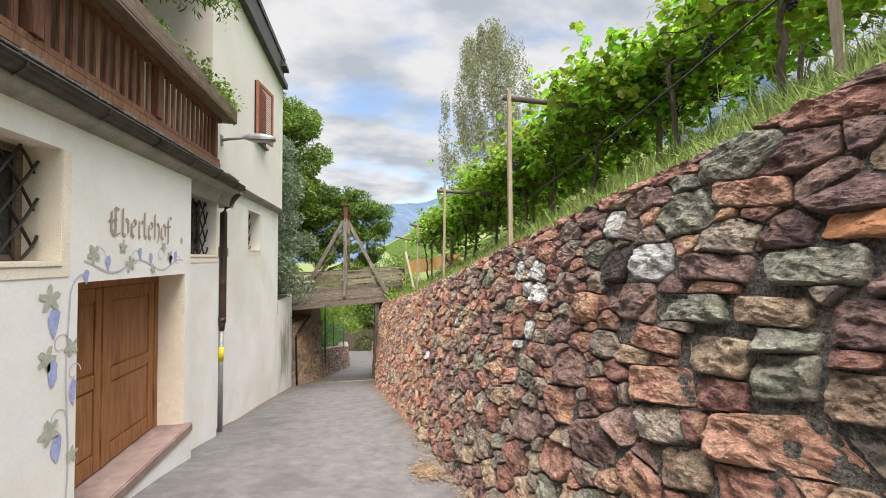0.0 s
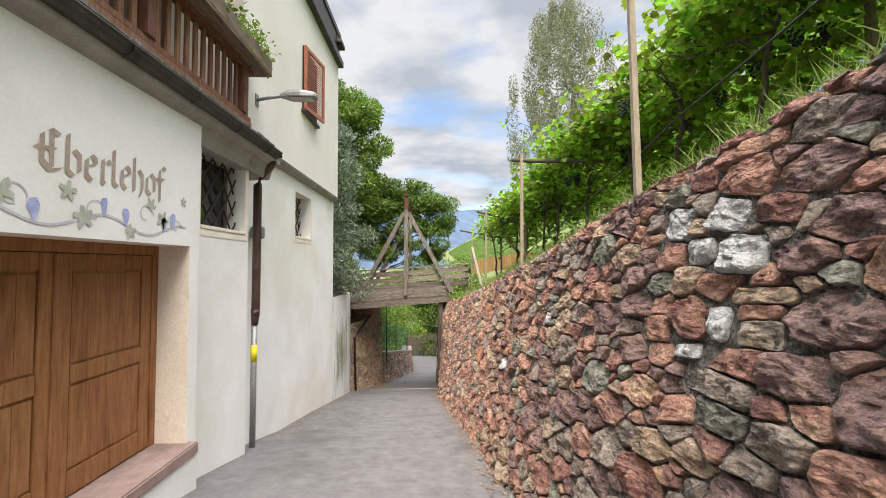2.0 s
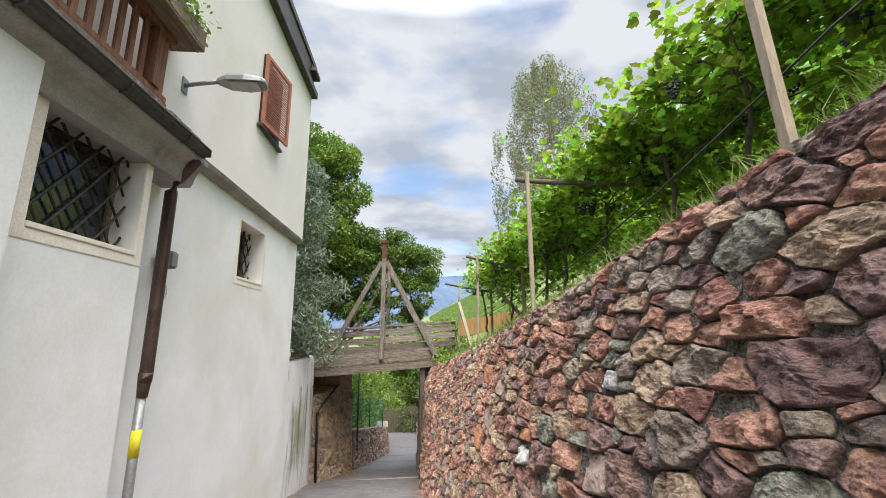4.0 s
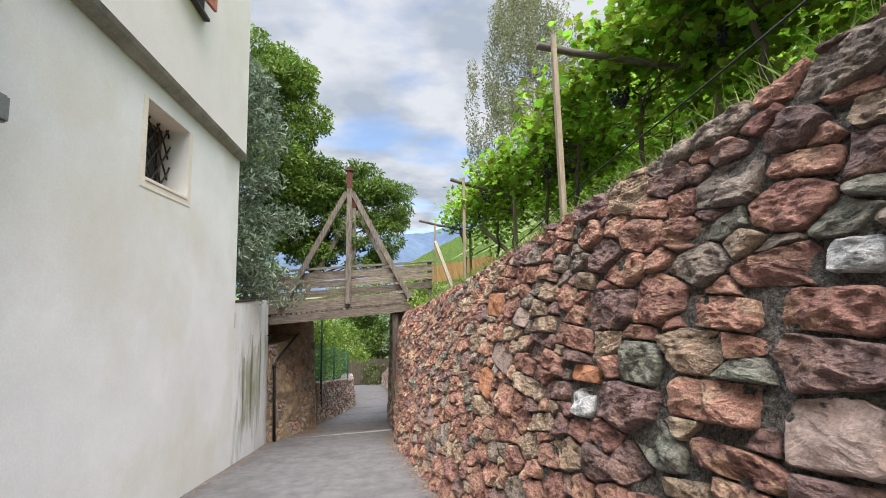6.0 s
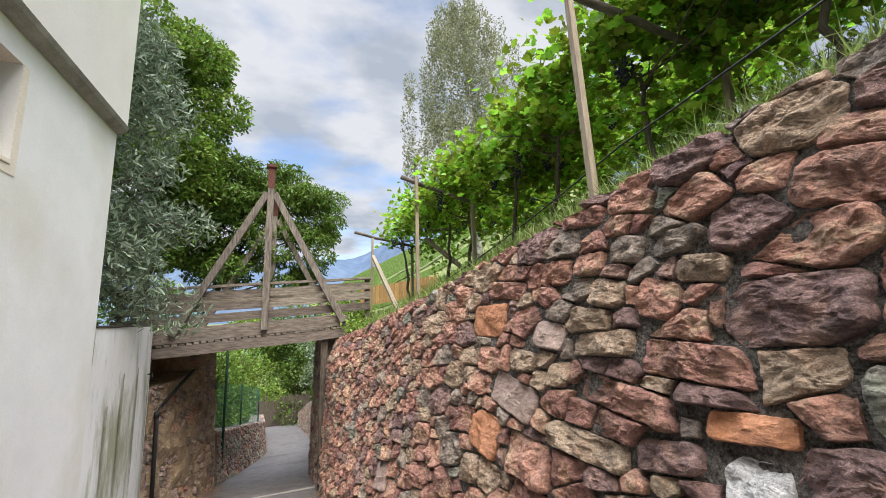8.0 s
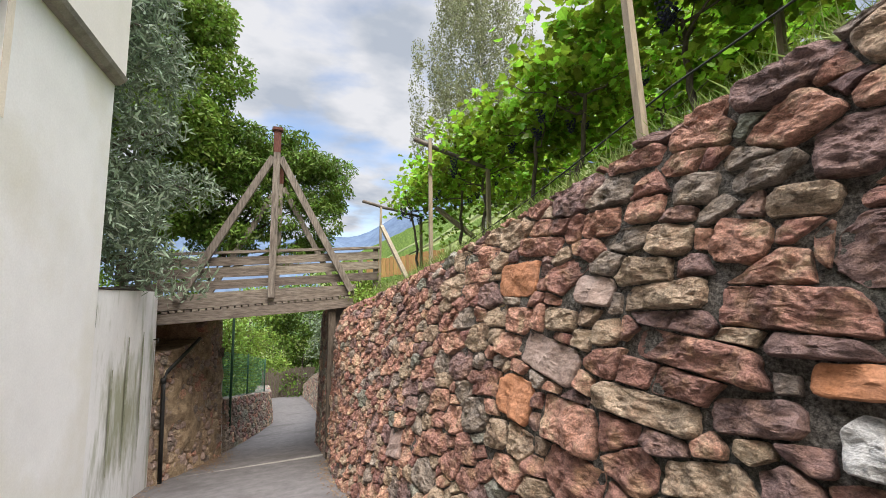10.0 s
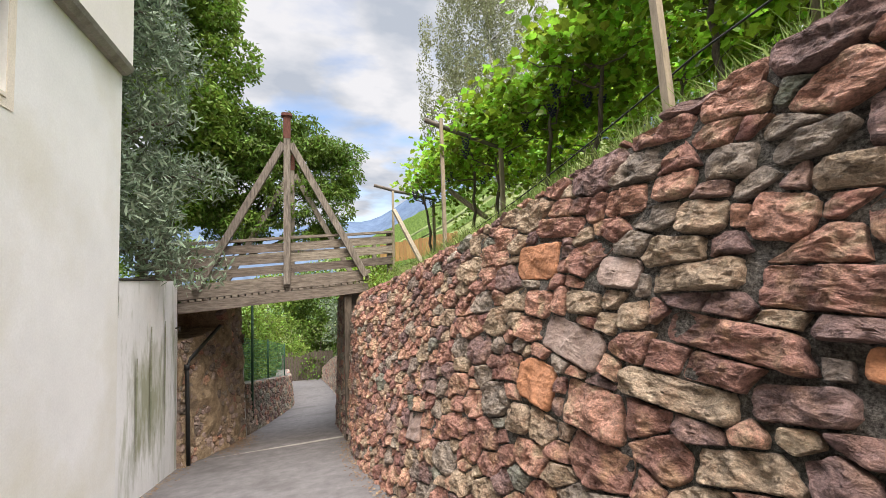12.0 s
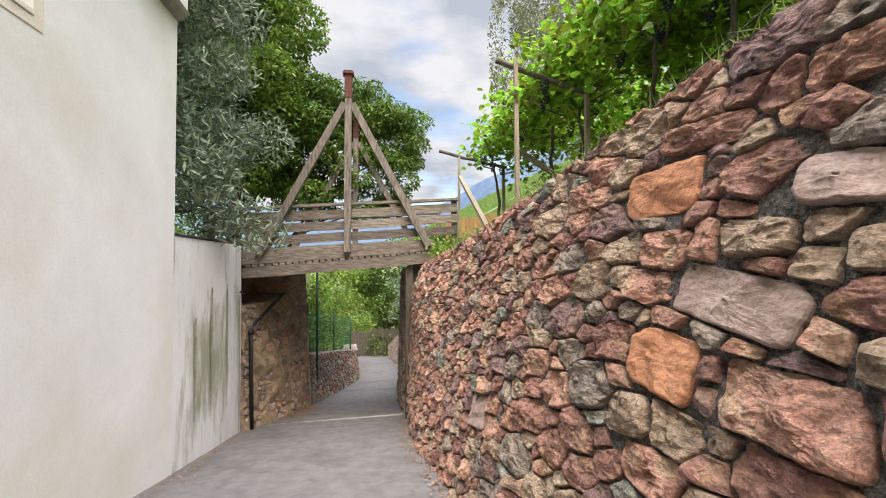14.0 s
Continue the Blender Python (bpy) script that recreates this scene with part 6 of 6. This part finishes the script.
tree("olive_tree", (-3.1, 12.7, 0.42), "grey-green olive tree leaning over the garden wall", "tree", clump_cloud(120, 3, olive_in, (0.22, 0.42), 0.9), "foliage", M_OLIVELEAF, M_BARK, 1500, 0.12, NARROW_SHAPE, 0.09, 61, (-3.0, 12.9, 5.0), 0.05, -0.2)


def tall_in(r):
    z = r.uniform(2.0, 7.6)
    w = 1.75 * math.sqrt(max(0.05, 1 - ((z - 4.6) / 3.3) ** 2))
    a = r.random() * math.tau
    q = math.sqrt(r.random()) * w
    return -3.35 + q * math.cos(a), 16.4 + q * math.sin(a), z


tree("broadleaf_tree", (-3.4, 16.4, 0.1), "tall dense green tree behind the bridge", "tree", clump_cloud(110, 4, tall_in, (0.35, 0.6), 0.75), "foliage", M_TALLLEAF, M_BARK, 2300, 0.105, OVAL_SHAPE, 0.16, 62, (-3.3, 16.4, 7.0), 0.25, 0.3)


def wist_in(r):
    x, y = r.uniform(-2.75, 0.72), r.uniform(15.5, 17.3)
    u = (x + 0.95) / 1.85
    topz = 2.9 + 1.45 * math.sqrt(max(0.0, 1 - u * u))
    lowz = 1.35 + 0.15 * abs(u)
    z = lowz + (topz - lowz) * r.random() ** 0.62
    return (x, y, z)


tree("wisteria", (-2.5, 16.6, 0.2), "spreading wisteria with feathery leaves arching over the bridge", "climber", clump_cloud(165, 5, wist_in, (0.16, 0.46), 0.62), "foliage", M_WISTERIA, M_BARK, 2700, 0.105, PINNATE_SHAPE, 0.07, 63, (-0.9, 16.2, 3.6), 0.25, 0.55, 26)


def birch_in(r):
    z = r.uniform(4.6, 13.0)
    w = 2.6 * math.sqrt(max(0.03, 1 - ((z - 7.6) / 5.5) ** 2))
    a = r.random() * math.tau
    q = math.sqrt(r.random()) * w
    return 6.05 + q * math.cos(a), 19.6 + q * math.sin(a), z


tree("birch", (6.4, 19.6, 2.0), "grey-green weeping birch on the slope", "tree", clump_cloud(260, 6, birch_in, (0.16, 0.32), 3.0), "foliage", M_BIRCHLEAF, M_BIRCHBARK, 3300, 0.085, OVAL_SHAPE, 0.13, 64, (6.3, 19.6, 13.0), 0.0, 0.9, 60)


def bush(x, y, z, w, h, seed, mt=None, label="dense green bush beyond the bridge", leaf=0.11, per=620):
    r = random.Random(seed)
    cl = []
    for _ in range(int(16 + 10 * w)):
        a, q = r.random() * math.tau, math.sqrt(r.random())
        u = r.random()
        cl.append((x + q * w * math.cos(a) * (1 - 0.4 * u), y + q * w * math.sin(a) * (1 - 0.4 * u), z + 0.15 + u * h, r.uniform(0.22, 0.42) * max(1, h * 0.4), 0.8))
    tree("bush", (x, y, z), label, "bush", cl, "foliage", mt or M_BUSHLEAF, M_BARK, per, leaf, OVAL_SHAPE, 0.05, seed, (x, y, z + h * 0.8), 0.2, 0.2, 8)


# behind the far lane wall and round the bend
bush(-2.25, 18.6, -2.2, 0.55, 1.7, 71)
bush(-2.3, 21.0, -2.9, 0.8, 2.6, 72)
bush(-2.2, 26.0, -3.2, 1.7, 3.4, 73)
bush(1.6, 22.5, -1.6, 0.9, 2.4, 74, M_VINELEAF, "bright green climber hanging over the lane wall")
bush(1.35, 27.0, -2.6, 1.1, 3.0, 75, M_OLIVELEAF)
bush(0.3, 33.0, -5.4, 2.4, 6.4, 76, M_WISTERIA, leaf=0.16, per=480)
bush(-2.6, 33.5, -5.6, 2.4, 6.4, 77, leaf=0.16, per=480)
bush(2.8, 34.0, -5.0, 2.4, 6.4, 78, M_WISTERIA, leaf=0.16, per=480)
# garden hedge seen over the parapet
bush(-3.6, 19.5, 0.0, 1.0, 1.5, 79)
bush(1.9, 20.5, -0.25, 0.9, 1.5, 81)
bush(-5.2, 14.5, 0.3, 1.3, 2.2, 82)
bush(-6.0, 18.5, 0.0, 1.8, 2.6, 83)

# ---- far things ----


def slat_fence(name, a, b, z0, h, n, material, label, w=0.9):
    f = thing(name, ((a[0] + b[0]) / 2, (a[1] + b[1]) / 2, z0), label=label, category="fence")
    r = random.Random(n)
    d = Vector((b[0] - a[0], b[1] - a[1], 0))
    L = d.length
    d.normalize()
    for k in range(n):
        p = Vector((a[0], a[1], z0 + (b[2] - a[2]) * (k + 0.5) / n)) + d * (L * (k + 0.5) / n)
        part("board", beam(p, p + Vector((0, 0, h * (1 + r.uniform(-0.04, 0.04)))), L / n * w, 0.02, 0.003, side=d, rng=r), material, f)
    for t in (0.25, 0.8):
        part("rail", beam((a[0], a[1] + 0.03, z0 + h * t), (b[0], b[1] + 0.03, z0 + h * t + b[2] - a[2]), 0.03, 0.07, 0.003, rng=r), material, f)
    return f


slat_fence("board_fence", (-1.9, 31.0, 0), (0.9, 31.0, 0), -5.3, 1.65, 18, M_BARK, "weathered brown board fence closing the end of the lane")
slat_fence("orange_fence", (1.85, 19.3, 0), (4.2, 18.2, 0.35), 0.95, 0.62, 20, M_FENCE, "new orange-brown board fence on the slope")


def net_fence():
    f = thing("net_fence", (-1.7, 18.5, -2.0), label="green wire-mesh fence with thin posts on the lane wall", category="fence")
    path = [(-1.98, 16.15, -1.75), (-1.53, 18.8, -2.25), (-1.22, 21.2, -2.75)]
    bm = bmesh.new()
    for (a, b) in zip(path, path[1:]):
        a, b = Vector(a), Vector(b)
        n = int((b - a).length / 0.04)
        for k in range(n):
            p = a.lerp(b, k / n)
            box(bm, p.x - 0.001, p.x + 0.001, p.y - 0.002, p.y + 0.002, p.z, p.z + 1.05)
        for j in range(26):
            p, q = a + Vector((0, 0, j * 0.042)), b + Vector((0, 0, j * 0.042))
            vs = [bm.verts.new(v) for v in (p, q, q + Vector((0, 0, 0.005)), p + Vector((0, 0, 0.005)))]
            bm.faces.new(vs)
    tagged(part("mesh", bm, M_NETWIRE, f), kind="stuff")
    for p in path:
        bm = bmesh.new()
        tube(bm, [(p[0], p[1], p[2] - 0.1), (p[0], p[1], p[2] + 1.1)], 0.022, sides=8)
        part("post", bm, M_NET, f, smooth=True)


M_NETWIRE = mat("green_wire", (0.05, 0.20, 0.14), (0.08, 0.28, 0.20), 0.6, 5, 30, 0)
net_fence()
gp = thing("green_pole", (-1.70, 16.5, lane_z(16.5)), label="thin dark green metal pole beside the lane", category="pole")
bm = bmesh.new()
tube(bm, [(-1.66, 16.5, lane_z(16.5) - 0.1), (-1.66, 16.5, 0.35)], 0.028, sides=10)
part("shaft", bm, M_NET, gp, smooth=True)
bm = bmesh.new()
tube(bm, [(-1.66, 16.5, lane_z(16.5)), (-1.66, 16.5, lane_z(16.5) + 0.03)], 0.06, sides=10)
part("base_plate", bm, M_NET, gp)


def ridge(name, dist, x0, x1, fn, base, material, label, n=90):
    bm = bmesh.new()
    rows = []
    for i in range(n + 1):
        x = x0 + (x1 - x0) * i / n
        h = fn(x)
        rows.append([bm.verts.new((x, dist + k * dist * 0.12 * (1 - 0.2 * math.sin(x * 0.01)), base + h * t + h * 0.06 * noise.noise(Vector((x * 6 / dist, k, 1.5))))) for k, t in ((0, 0.0), (1, 0.45), (2, 0.8), (3, 1.0), (4, 0.7))])
    for a, b in zip(rows, rows[1:]):
        for j in range(4):
            bm.faces.new((a[j], b[j], b[j + 1], a[j + 1]))
    return tagged(part(name, bm, material, smooth=True), label, "mountain", kind="structure")


ridge("backdrop_mountains", 2300, -3600, 3600, lambda x: 480 + 0.5 * max(0.0, x - 380) + 60 * noise.noise(Vector((x * 0.0011, 2.2, 0))) + 30 * noise.noise(Vector((x * 0.004, 0, 4))), -60, M_MOUNT, "hazy blue mountain ridge across the valley")
ridge("backdrop_hill", 150, -60, 260, lambda x: max(0.5, 6 + 0.24 * (x - 8) + 3 * noise.noise(Vector((x * 0.03, 1, 0)))), -13, M_FARHILL, "green vineyard hill beyond the bridge")


def vineyard_rows():
    """Trained vine rows on the near meadow slope: long leafy hedges."""
    bm = bmesh.new()
    for k in range(13):
        y0 = 30 + k * 4.0
        prev = None
        for i in range(26):
            x = 3.0 + i * 1.0
            y = y0 + i * 0.55
            z = far_z(x, y)
            w = 0.35 + 0.15 * noise.noise(Vector((x * 1.3, y, 0)))
            h = 0.6 + 0.25 * noise.noise(Vector((x * 1.7, y, 3)))
            q = [bm.verts.new((x, y - w, z)), bm.verts.new((x, y - w * 0.8, z + h)), bm.verts.new((x, y + w * 0.8, z + h)), bm.verts.new((x, y + w, z))]
            if prev:
                for j in range(3):
                    bm.faces.new((prev[j], q[j], q[j + 1], prev[j + 1]))
            prev = q
    return tagged(part("vineyard_rows", bm, M_BUSHROW), "rows of vines across the far meadow slope", "vineyard", kind="stuff")


def far_z(x, y):
    return 0.1 + 0.055 * (y - 20) + 0.50 * max(0, x - 3) * min(1.0, (y - 20) / 25)


M_BUSHROW = mat("row_foliage", (0.07, 0.13, 0.03), (0.16, 0.24, 0.06), 0.9, 3, 14, 1.0, height=0.15)
bm = bmesh.new()
xs = [1.6, 3, 5, 8, 12, 18, 26, 36]
ys = [21, 26, 32, 40, 50, 62, 78, 100]
rows = [[bm.verts.new((x, y, far_z(x, y) - 0.02)) for x in xs] for y in ys]
for a, b in zip(rows, rows[1:]):
    for i in range(len(xs) - 1):
        bm.faces.new((a[i], a[i + 1], b[i + 1], b[i]))
tagged(part("ground_meadow", bm, M_MEADOW, smooth=True), "bright green meadow slope beyond the bridge", "ground", kind="structure")
vineyard_rows()

# ---- greenery on the house ----


def hanging_plant(at, n, spread, seed, label, size=0.06, mt=None, shape=OVAL_SHAPE):
    rng = np.random.default_rng(seed)
    p = thing("trailing_plant", at, label=label, category="plant")
    d = rng.normal(size=(n, 3)) * np.array(spread)
    put("foliage", leaves(np.array(at) + d, size, shape, rng, 0.2, 0.6), mt or M_BUSHLEAF, p)
    bm = bmesh.new()
    r = random.Random(seed)
    for k in range(7):
        tube(bm, sweep(bm, at, (at[0] + r.gauss(0, spread[0]), at[1] + r.gauss(0, spread[1]), at[2] + r.gauss(0, spread[2])), 4, 0, 0.02, r), 0.006, 0.003, 5)
    part("stems", bm, M_BARK, p)


hanging_plant((-2.05, 6.25, 3.98), 420, (0.08, 0.16, 0.10), 91, "small leafy plant trailing over the flower trough")
hanging_plant((-2.08, 5.55, 3.99), 520, (0.08, 0.28, 0.07), 92, "small leafy plant trailing over the flower trough")
hanging_plant((-2.10, 4.6, 4.0), 300, (0.06, 0.3, 0.05), 93, "small leafy plant trailing over the flower trough")


hanging_plant((0.86, 13.15, 0.46), 700, (0.12, 0.42, 0.07), 94, "ivy and weeds trailing over the end of the stone wall", 0.07)
hanging_plant((1.05, 13.9, 0.62), 500, (0.2, 0.3, 0.10), 99, "ivy and weeds trailing over the end of the stone wall", 0.07)


def balcony_climber():
    rng = np.random.default_rng(95)
    c = thing("balcony_climber", (-2.6, 4.0, 3.1), label="leafy creeper spreading above the balcony", category="climber")
    r = random.Random(95)
    pts = []
    for k in range(16):
        a = (-2.5, 3.4 + k * 0.08, 4.75)
        out = r.random()
        e = (-2.2 + r.uniform(-0.30, 0.42), 4.6 + out * 1.5, 4.70 + 0.40 * out + r.uniform(-0.04, 0.22))
        bm = bmesh.new()
        line = sweep(bm, a, e, 8, -0.08, 0.03, r)
        tube(bm, line, 0.010, 0.004, 5)
        part("shoot", bm, M_BARK, c)
        for p in line:
            pts += [tuple(p + Vector([r.gauss(0, 0.07), r.gauss(0, 0.09), r.gauss(0, 0.05)])) for _ in range(16)]
    bm = bmesh.new()
    tube(bm, [(-2.6, 3.6, 3.08), (-2.58, 3.7, 4.0), (-2.5, 3.9, 4.78)], 0.03, 0.02, 7)
    part("stem", bm, M_BARK, c, smooth=True)
    put("foliage", leaves(np.array(pts), 0.09, NARROW_SHAPE, rng, 0.3, 0.6), M_WISTERIA, c)


balcony_climber()

# ---- traces on walls and ground ----


def streak(y, z0, z1, w, seed):
    r = random.Random(seed)
    bm = bmesh.new()
    prev = None
    for i in range(13):
        t = i / 12
        z = z1 + (z0 - z1) * t
        ww = w * (0.25 + 0.75 * math.sin(math.pi * min(1, 0.12 + t * 0.95))) * (1 + 0.3 * noise.noise(Vector((seed, t * 5, 0))))
        c = y + 0.03 * noise.noise(Vector((seed * 2.0, t * 3, 1)))
        q = [bm.verts.new((FX + 0.016, c - ww, z)), bm.verts.new((FX + 0.016, c + ww, z))]
        if prev:
            bm.faces.new((prev[0], prev[1], q[1], q[0]))
        prev = q
    return bm


al = thing("algae_streaks", (FX, 12.9, -1), label="green-grey algae streaks running down the garden wall", category="stain")
for k, (y, z0, z1, w) in enumerate(((11.86, -1.55, -0.35, 0.030), (12.32, -1.65, -0.02, 0.034), (12.86, -1.60, 0.0, 0.030), (13.36, -1.7, -0.2, 0.018))):
    part("streak", streak(y, z0, z1, w, k + 3), M_STREAK, al)


def litter(count, seed, where, label, mt, size=0.035):
    rng = np.random.default_rng(seed)
    C = np.array([where(rng) for _ in range(count)])
    C = np.array([(x, y, ground_z(x, y) + 0.022) for x, y in C])
    me = leaves(C, size, OVAL_SHAPE, rng, 0.93, 0.0)
    tagged(put("leaf_litter", me, mt), label, "leaf litter", kind="stuff")


M_LITTER = mat("dry_leaf", (0.13, 0.085, 0.05), (0.27, 0.18, 0.11), 0.9, 9, 60, 0, island=0.35)
litter(420, 96, lambda g: (FX + 0.34 * abs(g.normal()) * 0.35 + 0.05, g.uniform(7.2, 15.5)), "dry brown leaves along the foot of the house wall", M_LITTER)
litter(900, 97, lambda g: (face_x(y := g.uniform(1.5, 13.5), lane_z(y)) - 0.03 - abs(g.normal()) * 0.09, y), "dry leaves and grit along the foot of the stone wall", M_LITTER)
litter(500, 98, lambda g: (0.62 + g.normal() * 0.09, 4.35 + g.normal() * 0.16), "heap of dry leaves and grit by the stone wall", M_LITTER)
litter(700, 100, lambda g: (-1.78 + g.normal() * 0.16, 15.2 + g.normal() * 0.55), "drift of dry brown leaves at the foot of the abutment", M_LITTER)
